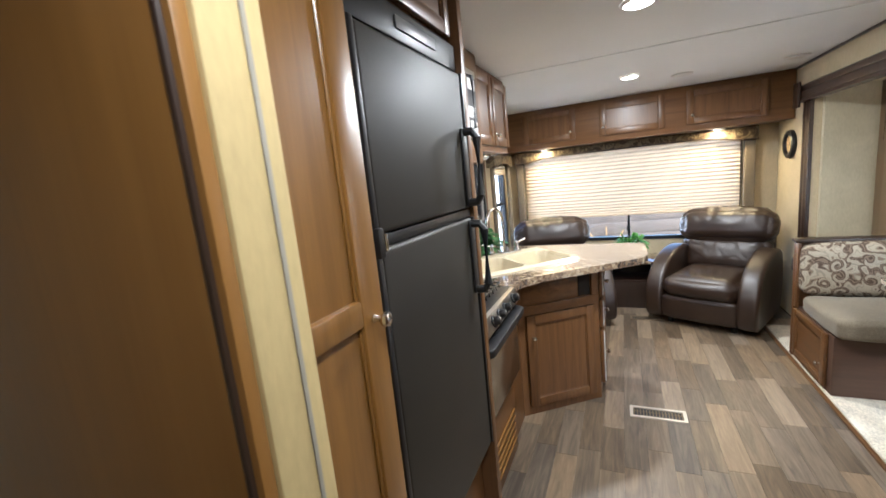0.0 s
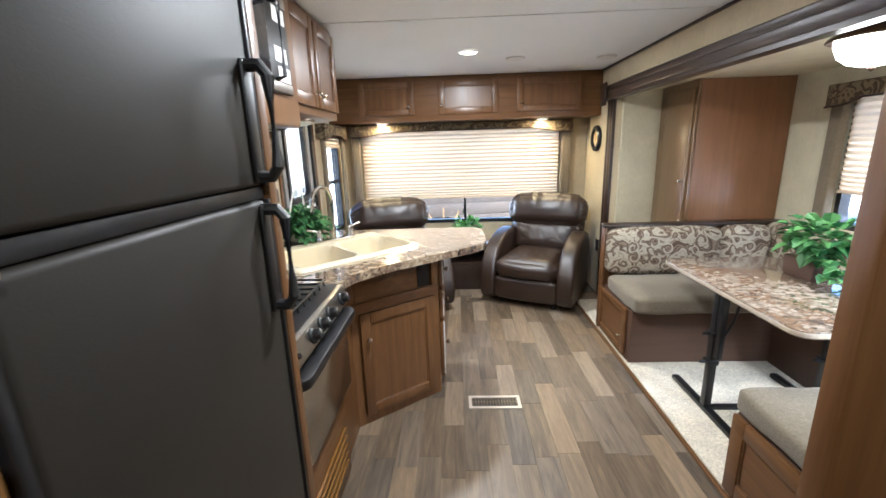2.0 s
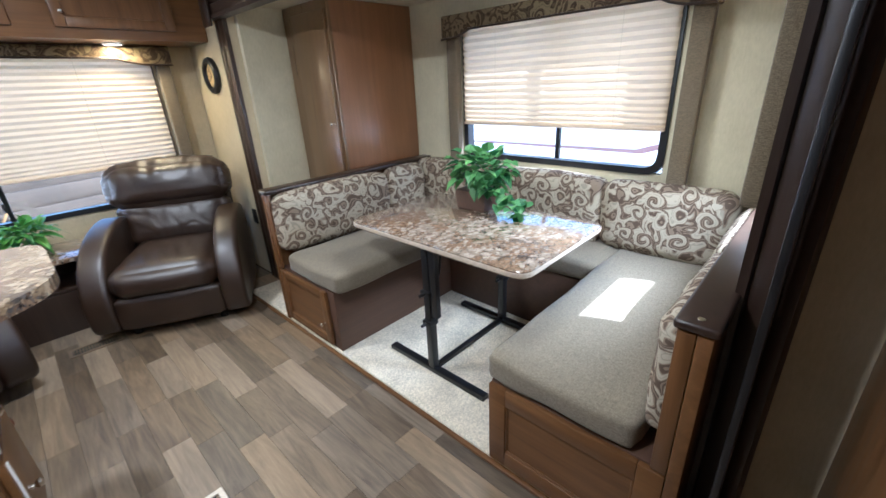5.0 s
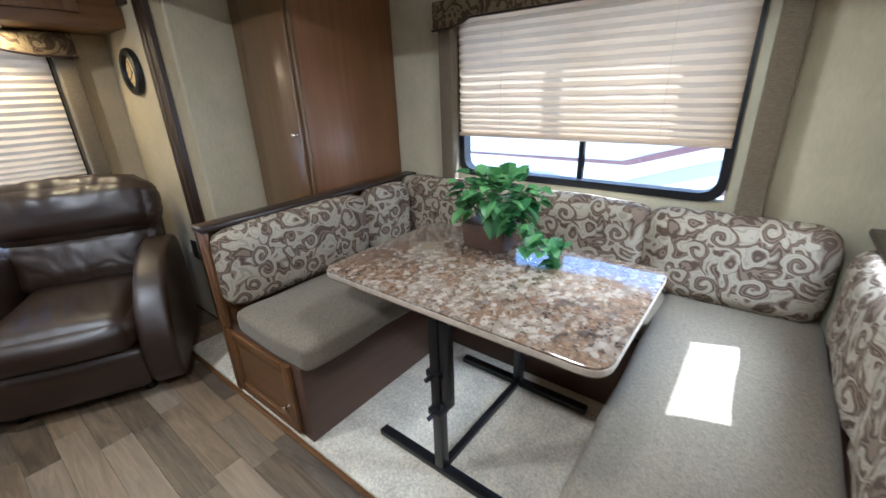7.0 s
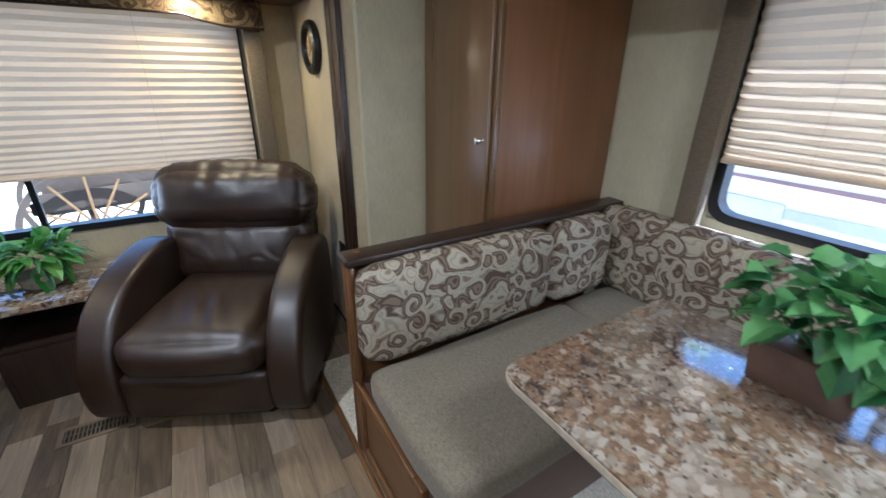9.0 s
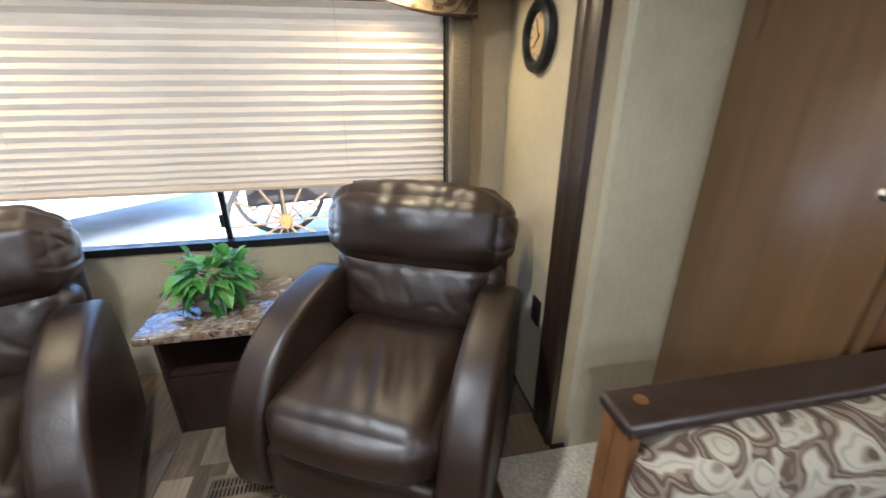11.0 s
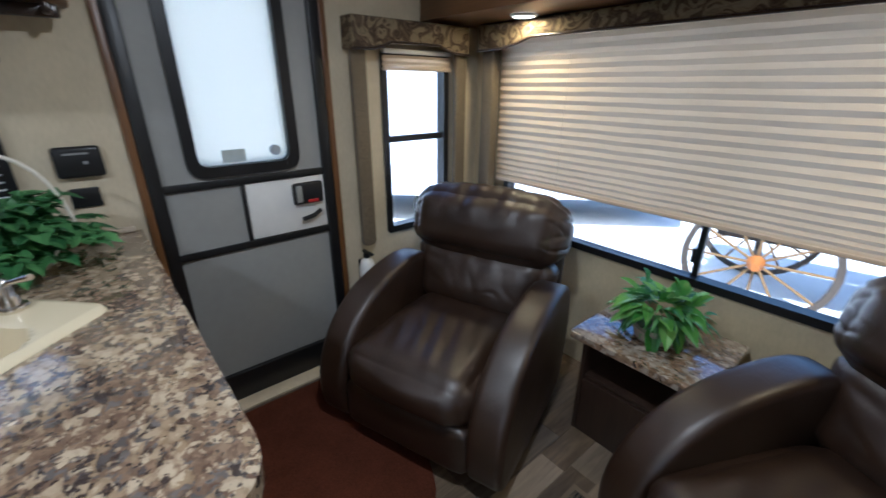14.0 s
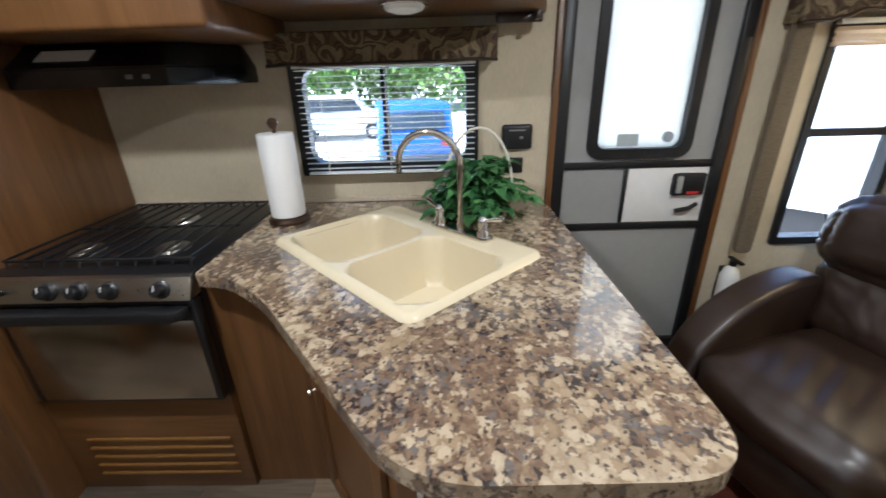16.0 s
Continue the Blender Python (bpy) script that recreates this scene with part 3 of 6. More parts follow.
tagged(link_mesh("floor_slide", box(1.462, SX, SY0, SY1, -0.06, 0.022, 0.008), CARPET), "beige cut-pile carpet on the slide-out floor", kind="structure")
tagged(link_mesh("floor_trim", box(1.44, 1.461, 1.3, 4.26, 0.0, 0.016, 0.004), CABY), "brown strip along the carpet edge", kind="structure")

# trim round the slide-out opening
def moulding(name, pts, lo, hi, axis):
    return tagged(link_mesh(name, prism(pts, lo, hi, axis), DARKWOOD), "dark brown ribbed trim of the slide-out", kind="structure")


rib = [(1.66, 0), (1.66, 0.02), (1.675, 0.026), (1.668, 0.04), (1.668, 0.075), (1.68, 0.082), (1.672, 0.095), (1.672, 0.118), (1.69, 0.13), (1.729, 0.13), (1.729, 0)]
moulding("trim_header", [(x, z + 1.80) for x, z in rib], 1.29, 4.41, "y")
moulding("trim_jamb_far", [(1.729 - (1.729 - x) * 0.36, y * 1.26 + 4.256) for x, y in rib], 0.0, 1.80, "z")
moulding("trim_jamb_near", [(x, 1.42 - y) for x, y in rib], 0.0, 1.80, "z")
bm = box(1.645, 1.66, 4.3, 4.42, 1.76, 1.95, 0.006)
tagged(link_mesh("trim_corner", bm, DARKWOOD), kind="structure")
tagged(link_mesh("trim_jamb_face", box(1.48, 1.66, 1.335, 1.352, 0.0, 1.80, 0.003), BLACK), "black rubber flap beside the slide-out", kind="structure")
tagged(link_mesh("cornice", box(1.712, 1.729, 1.3, YR, H - 0.016, H - 0.001, 0.003), DARKWOOD), kind="structure")
tagged(link_mesh("partition", box(0.92, XE, 1.10, 1.143, 0, H - 0.001, 0.003), CAB), "brown wood-grain partition with a square end", kind="structure")


def pane_frame(axis, a, b, u0, u1, z0, z1, bar, rad=0.05, turn=None):
    """A flat frame with rounded corners between planes a and b. turn: the radius of its inner corners."""
    out = rounded([(u0, z0), (u1, z0), (u1, z1), (u0, z1)], rad)
    inn = rounded([(u0 + bar, z0 + bar), (u1 - bar, z0 + bar), (u1 - bar, z1 - bar), (u0 + bar, z1 - bar)], turn or max(0.004, rad - bar * 0.6))
    bm = bmesh.new()
    k = len(out)

    def at(p, w):
        return (w, p[0], p[1]) if axis == "x" else (p[0], w, p[1])
    rings = [[bm.verts.new(at(p, w)) for p in pts] for pts, w in ((out, a), (out, b), (inn, b), (inn, a))]
    for i in range(4):
        r, s = rings[i], rings[(i + 1) % 4]
        for j in range(k):
            bm.faces.new((r[j], r[(j + 1) % k], s[(j + 1) % k], s[j]))
    bmesh.ops.recalc_face_normals(bm, faces=bm.faces)
    return bm


def window_unit(name, axis, inner, outer, hole, label, mull=None, cross=None, rad=0.05, bar=0.034, turn=None):
    """Black aluminium window in an opening: frame, panes and bars. inner and outer are planes on the axis."""
    u0, u1, z0, z1 = hole
    sgn = 1 if outer > inner else -1
    at = (inner, (u0 + u1) / 2, z0) if axis == "x" else ((u0 + u1) / 2, inner, z0)
    w = thing(name, label, "window", at, kind="structure")
    a, b = inner - sgn * 0.012, outer
    part("window_frame", pane_frame(axis, a, b, u0 - 0.004, u1 + 0.004, z0 - 0.004, z1 + 0.004, bar, rad, turn), BLACK, w)
    mid = (inner + outer) / 2
    def slab(ua, ub, za, zb, p, q, bev=0.003):
        return box(*((min(p, q), max(p, q), ua, ub) if axis == "x" else (ua, ub, min(p, q), max(p, q))), za, zb, bev)
    cuts = [u0 + 0.03] + ([mull] if mull else []) + [u1 - 0.03]
    for ua, ub in zip(cuts, cuts[1:]):
        zc = [z0 + 0.03] + ([cross] if cross else []) + [z1 - 0.03]
        for za, zb in zip(zc, zc[1:]):
            g = part("pane", slab(ua, ub, za, zb, mid, mid + sgn * 0.004, 0), GLASS, w)
            g.visible_shadow = False
    if mull:
        part("window_bar", slab(mull - 0.013, mull + 0.013, z0 + 0.03, z1 - 0.03, mid - sgn * 0.002, mid + sgn * 0.023), BLACK, w)
        part("window_latch", slab(mull - 0.024, mull - 0.008, z0 + 0.09, z0 + 0.15, mid - sgn * 0.014, mid - sgn * 0.002), BLACK, w)
    if cross:
        part("window_bar", slab(u0 + 0.03, u1 - 0.03, cross - 0.016, cross + 0.016, mid - sgn * 0.02, mid + sgn * 0.012), BLACK, w)
    return w


window_unit("window_1", "y", YR, YR + 0.05, RWIN, "wide black-framed sliding window behind a pleated shade", mull=0.445, rad=0.03)
window_unit("window_2", "x", SX, SX + 0.05, DWIN, "black-framed dinette window with rounded corners", mull=2.53, rad=0.09)
window_unit("window_3", "x", XW, XW - 0.05, KWIN, "small kitchen window with a slatted blind", mull=2.66, rad=0.012, bar=0.05, turn=0.065)
window_unit("window_4", "x", XW, XW - 0.05, SWIN, "narrow black-framed window beside the entry door", cross=1.15, rad=0.02)
window_unit("window_5", "y", SY0, SY0 - 0.05, EWIN, "small window in the slide-out end wall", rad=0.03)


# ---- shades, valances ----
def pleated_shade(label, axis, plane, sgn, u0, u1, z0, z1):
    """Cloth shade of level pleats, close together near the bottom rail. It hangs on the side sgn of the plane."""
    at = (plane, (u0 + u1) / 2, z0) if axis == "x" else ((u0 + u1) / 2, plane, z0)
    t = thing("pleated_shade", label, "window shade", at)
    zs, z = [], z0 + 0.016
    step = 0.012
    while z < z1 - 0.02:
        zs.append(z)
        z += step
        step = min(0.0195, step + 0.0006)
    bm = bmesh.new()
    rows = []
    n = 70
    for i, zz in enumerate(zs):
        row = []
        for k in range(n + 1):
            u = u0 + (u1 - u0) * k / n
            p = plane + sgn * ((0.009 if i % 2 else 0.020) + 0.0028 * noise.noise(Vector((u * 13, zz * 16, 2.0))))
            zz2 = zz + 0.0026 * noise.noise(Vector((u * 7, i * 0.8, 5.0)))
            row.append(bm.verts.new((p, u, zz2) if axis == "x" else (u, p, zz2)))
        rows.append(row)
    for a, b in zip(rows, rows[1:]):
        for k in range(n):
            bm.faces.new((a[k], a[k + 1], b[k + 1], b[k]))
    part("pleats", bm, SHADE, t, degrees=10)
    def bar(za, zb, d0, d1):
        p, q = sorted((plane + sgn * d0, plane + sgn * d1))
        return box(*((p, q, u0, u1) if axis == "x" else (u0, u1, p, q)), za, zb, 0.003)
    part("bottom_rail", bar(z0, z0 + 0.016, 0.004, 0.026), plain("shade_rail", (0.6, 0.47, 0.34), 0.6), t)
    part("head_rail", bar(z1 - 0.02, z1, 0.004, 0.03), WHITE, t)
    cord = plain("shade_cord", (0.45, 0.35, 0.24), 0.8)
    for f in ((0.2, 0.795) if u1 - u0 > 0.8 else ()):
        u, w = u0 + (u1 - u0) * f, plane + sgn * 0.0235
        part("cord", tube([(w, u, z0 + 0.01) if axis == "x" else (u, w, z0 + 0.01), (w, u, z1 - 0.01) if axis == "x" else (u, w, z1 - 0.01)], 0.0009, 5), cord, t)
    return t


pleated_shade("cream pleated shade lowered over most of the wide window", "y", YR - 0.03, -1, -0.635, 1.43, 0.915, 1.68)
pleated_shade("cream pleated shade lowered over most of the dinette window", "x", SX - 0.006, -1, 1.94, 3.205, 1.10, 1.72)
pleated_shade("cream pleated shade drawn up above the narrow window", "x", XW + 0.006, 1, 4.385, 4.80, 1.475, 1.57)
pleated_shade("cream pleated shade half lowered in the slide-out end", "y", SY0 + 0.006, 1, 2.02, 2.52, 1.165, 1.64)


def valance(label, axis, plane, sgn, depth, u0, u1, z0, z1, legs, leg_w, leg_z, arch=0.04, end=0.3):
    """Padded box valance of patterned cloth, with an arched lower edge, piping, and upright side boards."""
    at = (plane, (u0 + u1) / 2, leg_z if legs else z0) if axis == "x" else ((u0 + u1) / 2, plane, leg_z if legs else z0)
    t = thing("valance", label, "valance", at)
    low = [(u0, z0), (u0 + end * 0.5, z0 + 0.004), (u0 + end * 0.8, z0 + arch * 0.5), (u0 + end, z0 + arch), (u1 - end, z0 + arch), (u1 - end * 0.8, z0 + arch * 0.5), (u1 - end * 0.5, z0 + 0.004), (u1, z0)]
    outl = low + [(u1, z1), (u0, z1)]
    p, q = sorted((plane + sgn * (depth - 0.03), plane + sgn * depth))
    part("front_board", prism(outl, p, q, axis, 0.008, 3), VALANCE, t)
    w = plane + sgn * depth
    part("piping", tube([(w, u, z) if axis == "x" else (u, w, z) for u, z in low], 0.006, 8), DARKWOOD, t)
    for ua, ub in ((u0, u0 + 0.03), (u1 - 0.03, u1)):
        p, q = sorted((plane + sgn * 0.002, plane + sgn * (depth - 0.031)))
        part("side_board", box(*((p, q, ua, ub) if axis == "x" else (ua, ub, p, q)), z0, z1, 0.006), VALANCE, t)
    p, q = sorted((plane + sgn * 0.002, plane + sgn * (depth - 0.035)))
    part("top_board", box(*((p, q, u0 + 0.031, u1 - 0.031) if axis == "x" else (u0 + 0.031, u1 - 0.031, p, q)), z1 - 0.015, z1 - 0.001, 0.002), VALANCE, t)
    for ua in (legs or ()):
        p, q = sorted((plane + sgn * 0.032, plane + sgn * (depth - 0.034)))
        pts = rounded([(ua, leg_z), (ua + leg_w, leg_z), (ua + leg_w, z1 - 0.02), (ua, z1 - 0.02)], [0.03, 0.03, 0, 0], 4)
        leg = part("side_leg", prism(pts, p, q, axis, 0.01, 2), LAMBREQUIN, t, "grey-brown woven cloth side panel")
    return t


valance("brown scroll-patterned valance with cloth side panels over a wide window", "y", YR, -1, 0.13, -0.74, 1.55, 1.575, 1.695, (-0.735, 1.455), 0.085, 0.66, 0.045, 0.34)
valance("brown scroll-patterned valance with cloth side panels by the dinette", "x", SX, -1, 0.12, 1.79, 3.30, 1.62, 1.75, (1.80, 3.21), 0.085, 0.84, 0.04, 0.22)
valance("brown scroll-patterned valance with cloth side panels beside the door", "x", XW, 1, 0.10, 4.19, 4.87, 1.555, 1.685, (4.20, 4.81), 0.075, 0.635, 0.035, 0.2)
valance("flat brown scroll-patterned valance over the kitchen window", "x", XW, 1, 0.13, 2.255, 3.105, 1.465, 1.575, None, 0, 0, 0.0, 0.2)
valance("scroll-patterned valance with cloth side panels on the end wall", "y", SY0, 1, 0.12, 1.91, 2.64, 1.62, 1.75, (1.92, 2.525), 0.10, 1.0, 0.035, 0.2)


# ---- cabinetry ----
def face_matrix(origin, u, n):
    """Places a flat piece: its x along u, y up, z along the outward normal n."""
    u, n = Vector(u).normalized(), Vector(n).normalized()
    v = Vector((0, 0, 1))
    return Matrix(((u.x, v.x, n.x, origin[0]), (u.y, v.y, n.y, origin[1]), (u.z, v.z, n.z, origin[2]), (0, 0, 0, 1)))


def moved(bm, m):
    bmesh.ops.transform(bm, matrix=m, verts=bm.verts)
    if m.determinant() < 0:
        bmesh.ops.reverse_faces(bm, faces=bm.faces)
    return bm


def shaker(name, w, h, m, mat, parent, rail=0.055, t=0.02):
    """A framed door: stiles and rails round a sunk panel with a bead."""
    door = part(name, moved(box(rail - 0.004, w - rail + 0.004, rail - 0.004, h - rail + 0.004, 0.0, t * 0.45, 0), m), mat, parent)
    for nm, b in (("stile", (0, rail, 0, h)), ("stile", (w - rail, w, 0, h)), ("rail", (rail, w - rail, 0, rail)), ("rail", (rail, w - rail, h - rail, h))):
        part(nm, moved(box(*b, 0, t, 0.004, 2), m), mat, door)
    for b in ((rail, rail + 0.008, rail + 0.008, h - rail - 0.008), (w - rail - 0.008, w - rail, rail + 0.008, h - rail - 0.008), (rail, w - rail, rail, rail + 0.008), (rail, w - rail, h - rail - 0.008, h - rail)):
        part("bead", moved(box(*b, t * 0.45, t * 0.72, 0.002, 1), m), mat, door)
    return door


def knob_mesh(x, y, z, s=1.0):
    p = [(0.007, 0), (0.0055, 0.004), (0.005, 0.011), (0.0105, 0.016), (0.0125, 0.021), (0.011, 0.026), (0.006, 0.0285)]
    return moved(lathe([(r * s, k * s) for r, k in p], 0, 0, 16), Matrix.Translation((x, y, z)))


def cabinet_door(parent, origin, u, n, w, h, knob=None, mat=None, rail=0.055, name="door"):
    m = face_matrix(origin, u, n)
    d = shaker(name, w, h, m, mat or CAB, parent, rail)
    if knob:
        part("knob", moved(knob_mesh(knob[0], knob[1], 0.0205), m), CHROME, d, "satin nickel knob")
    return d


# rear overhead cabinet
cab = thing("overhead_cabinet", "long brown wooden overhead cabinet with three framed doors", "cabinet", (0.43, 4.82, 1.70))
part("body", box(XW + 0.005, XE - 0.005, 4.62, YR - 0.002, 1.70, H - 0.002, 0.003), CABX, cab)
for xa, xb, kx in ((-0.555, -0.03, 0.48), (0.20, 0.765, 0.03), (0.94, 1.54, 0.04)):
    cabinet_door(cab, (xa, 4.619, 1.755), (1, 0, 0), (0, -1, 0), xb - xa, 0.30, (kx, 0.075))

# wall cabinet by the kitchen window
cab = thing("wall_cabinet", "brown wooden wall cabinet with two framed doors", "cabinet", (-0.58, 2.7, 1.62))
part("body", prism([(XW + 0.002, 2.31), (-0.33, 2.31), (-0.33, 3.04), (XW + 0.002, 3.30)], 1.62, H - 0.002, "z", 0.01, 3), CAB, cab)
cabinet_door(cab, (-0.329, 2.335, 1.66), (0, 1, 0), (1, 0, 0), 0.33, 0.40, (0.3, 0.06))
cabinet_door(cab, (-0.329, 2.685, 1.66), (0, 1, 0), (1, 0, 0), 0.33, 0.40, (0.03, 0.06))
t = thing("cabinet_light", "round white lens lamp under the wall cabinet", "lamp", (-0.46, 2.8, 1.59))
part("rim", lathe([(0.075, 1.619), (0.075, 1.606), (0.064, 1.604)], -0.46, 2.8), CHROME, t)
part("lens", lathe([(0.062, 1.606), (0.055, 1.594), (0.03, 1.586), (0.005, 1.584)], -0.46, 2.8), FROST, t)
bm = box(-0.80, -0.77, 3.10, 3.27, 1.585, 1.619, 0.006)
add_box(bm, -0.78, -0.72, 3.235, 3.255, 1.59, 1.6195, 0.006)
solo("blind_bracket", bm, DARKWOOD, "small dark wooden bracket beside the wall cabinet", "bracket")

# microwave cabinet over the range
cab = thing("microwave_cabinet", "brown wooden cabinet framing a built-in microwave", "cabinet", (-0.5, 1.9, 1.53))
part("body", box(XW + 0.002, -0.2750, 1.505, 2.305, 1.548, H - 0.002, 0.015, 3), CAB, cab)
m = part("microwave", box(-0.2740, -0.2570, 1.56, 2.20, 1.66, 1.99, 0.004), BLACK, cab, "black microwave front with dark glass")
part("window", box(-0.2565, -0.2540, 1.60, 2.02, 1.70, 1.95, 0.001), plain("microwave_glass", (0.02, 0.02, 0.022), 0.08), m)
for za, zb in ((1.664, 1.696), (1.954, 1.985)):
    part("trim_strip", box(-0.2565, -0.2535, 1.565, 2.195, za, zb, 0.001), STEEL, m, "steel trim strip")
part("handle", tube([(-0.2570, 2.06, 1.70), (-0.2250, 2.06, 1.71), (-0.2250, 2.06, 1.94), (-0.2570, 2.06, 1.95)], 0.008), BLACKM, m)
for y0, z0 in ((2.08, 1.895), (2.085, 1.70), (2.07, 1.765)):
    part("sticker", box(-0.2565, -0.2555, y0, y0 + 0.1, z0, z0 + 0.05, 0), PAPERW, m, "white paper sticker")

# range hood
hood = thing("range_hood", "black range hood with chamfered corners", "range hood", (-0.6, 1.83, 1.43))
lip = [(XW + 0.002, 1.505), (-0.49, 1.505), (-0.49, 2.03), (-0.79, 2.165), (XW + 0.002, 2.165)]
crown = [(XW + 0.002, 1.505), (-0.60, 1.505), (-0.60, 2.005), (-0.81, 2.125), (XW + 0.002, 2.125)]
bm = bmesh.new()
rings = [[bm.verts.new((x, y, z)) for x, y in pts] for pts, z in ((lip, 1.412), (lip, 1.470), (crown, 1.546))]
bm.faces.new(rings[0])
bm.faces.new(rings[2])
for lo, hi in zip(rings, rings[1:]):
    for k in range(5):
        bm.faces.new((lo[k], lo[(k + 1) % 5], hi[(k + 1) % 5], hi[k]))
bmesh.ops.recalc_face_normals(bm, faces=bm.faces)
bmesh.ops.bevel(bm, geom=bm.edges[:], offset=0.004, segments=2, affect="EDGES", clamp_overlap=True)
part("shell", bm, plain("black_enamel", (0.008, 0.009, 0.01), 0.2, 0, 0.2, 30, 0.02), hood)
for y in (1.90, 1.955):
    part("switch", box(-0.4895, -0.486, y, y + 0.022, 1.434, 1.447, 0.001), plain("switch_grey", (0.2, 0.2, 0.2), 0.4), hood)
sheet = moved(box(-0.09, 0.09, -0.028, 0.028, 0.001, 0.003, 0), face_matrix((-0.545, 1.68, 1.508), (0, 1, 0), (1, 0, 0)) @ Matrix.Rotation(radians(-55), 4, "X"))
part("label_sheet", sheet, PAPERW, hood, "white paper label")

# tall panel between refrigerator and range, refrigerator enclosure
cab = thing("refrigerator_enclosure", "brown wooden enclosure round the refrigerator", "cabinet", (-0.45, 1.16, 0))
part("side_panel", box(XW + 0.002, -0.058, 1.468, 1.503, 0, H - 0.002, 0.003), CAB, cab)
part("lower_panel", box(XW + 0.002, -0.115, 0.862, 1.467, 0.0, 0.515, 0.003), CAB, cab)
part("upper_panel", box(XW + 0.002, -0.10, 0.862, 1.467, 1.90, H - 0.002, 0.003), CABY, cab)
cabinet_door(cab, (-0.099, 0.88, 1.915), (0, 1, 0), (1, 0, 0), 0.57, 0.17, None, CABY, 0.04)

fr = thing("refrigerator", "black two-door refrigerator with black loop handles", "refrigerator", (-0.45, 1.16, 0.52))
part("body", box(XW + 0.01, -0.105, 0.866, 1.463, 0.52, 1.895, 0.004), BLACKM, fr)
part("control_strip", box(-0.104, -0.075, 0.868, 1.461, 1.815, 1.893, 0.006), BLACK, fr)
ctl = part("control_panel", box(-0.0745, -0.07, 1.08, 1.3, 1.84, 1.87, 0.002), plain("grey_plastic", (0.12, 0.12, 0.12), 0.4), fr)
for nm, za, zb in (("upper_door", 1.385, 1.808), ("lower_door", 0.525, 1.355)):
    d = part(nm, box(-0.104, -0.062, 0.885, 1.452, za, zb, 0.012, 3), FRIDGE, fr)
    part("edge_strip", box(-0.104, -0.058, 0.868, 0.884, za, zb, 0.004), BLACK, d)
    part("edge_strip", box(-0.104, -0.058, 1.453, 1.463, za, zb, 0.003), BLACK, d)
    z = za + 0.02 if nm == "upper_door" else zb - 0.24
    h = tube([(-0.064, 1.425, z), (-0.03, 1.428, z), (-0.016, 1.43, z + 0.02), (-0.016, 1.43, z + 0.2), (-0.03, 1.428, z + 0.22), (-0.064, 1.425, z + 0.22)], 0.0135, 10)
    part("handle", h, BLACK, d, "black loop handle")
    part("handle_plate", box(-0.062, -0.054, 1.41, 1.446, z - 0.012, z + 0.232, 0.004), BLACK, d)
part("middle_strip", box(-0.104, -0.07, 0.87, 1.46, 1.357, 1.383, 0.003), BLACK, fr)
hg = part("hinge", box(-0.104, -0.05, 0.866, 0.888, 1.338, 1.402, 0.005), BLACK, fr)
part("hinge_pin", cyl(-0.052, 0.892, 1.352, 1.388, 0.005), CHROME, hg)

# pantry and hall
pan = thing("pantry_cabinet", "tall brown pantry cabinet with a framed door", "cabinet", (-0.42, 0.7, 0))
part("body", box(XW + 0.002, -0.075, 0.51, 0.86, 0, H - 0.002, 0.003), HALL, pan)
d = shaker("door", 0.335, 1.9, face_matrix((-0.0745, 0.52, 0.08), (0, 1, 0), (1, 0, 0)), HALL, pan, 0.07)
part("middle_rail", box(-0.0743, -0.052, 0.591, 0.784, 1.225, 1.278, 0.006), HALL, d)
part("knob", moved(knob_mesh(0.30, 1.15, 0.0205, 1.25), face_matrix((-0.0745, 0.52, 0.08), (0, 1, 0), (1, 0, 0))), CHROME, d)
tagged(link_mesh("wall_hall_end", box(XW + 0.002, 0.085, 0.432, 0.506, 0, H - 0.001, 0.004), wallpaper("hall_wallpaper", (0.52, 0.41, 0.195))), "cream wallpapered wall end", kind="structure")
tagged(link_mesh("trim_hall_seam", box(0.0856, 0.0875, 0.478, 0.484, 0.001, H - 0.002, 0.0006), plain("grey_seam", (0.3, 0.28, 0.23), 0.5)), "grey seam strip on the wall end", kind="structure")
hd = thing("hall_door", "brown wooden door leaf with a bead along its edge", "door", (-0.4, 0.41, 0.0))
part("leaf", box(XW + 0.003, 0.08, 0.416, 0.4315, 0.01, 2.06, 0.002), LEAFWOOD, hd)
part("bead", tube([(0.066, 0.415, 0.02), (0.066, 0.415, 2.05)], 0.005, 8), DARKWOOD, hd)

# ---- kitchen base ----
BASE = [(XW + 0.004, 2.165), (-0.19, 2.165), (-0.19, 2.445), (0.24, 2.78), (0.24, 3.24), (XW + 0.004, 3.24)]
cab = thing("sink_cabinet", "angled brown wooden sink cabinet with a framed door", "cabinet", (-0.3, 2.7, 0))
part("body", prism(BASE, 0.0, 0.74, "z"), CAB, cab)
for (xa, ya), (xb, yb) in zip(BASE[1:5], BASE[2:6]):
    e = Vector((xb - xa, yb - ya, 0))
    piece = moved(box(0, e.length, 0.74, 0.869, -0.016, 0, 0), face_matrix((xa, ya, 0), e, (e.y, -e.x, 0)))
    part("board", piece, CAB, cab)
u = Vector((0.43, 0.335, 0)).normalized()
nrm = Vector((u.y, -u.x, 0))
o = Vector((-0.19, 2.445, 0)) + u * 0.045 + nrm * 0.001
cabinet_door(cab, (o.x, o.y, 0.055), u, nrm, 0.455, 0.585, (0.035, 0.45))
m = face_matrix((-0.19, 2.445, 0), u, nrm)
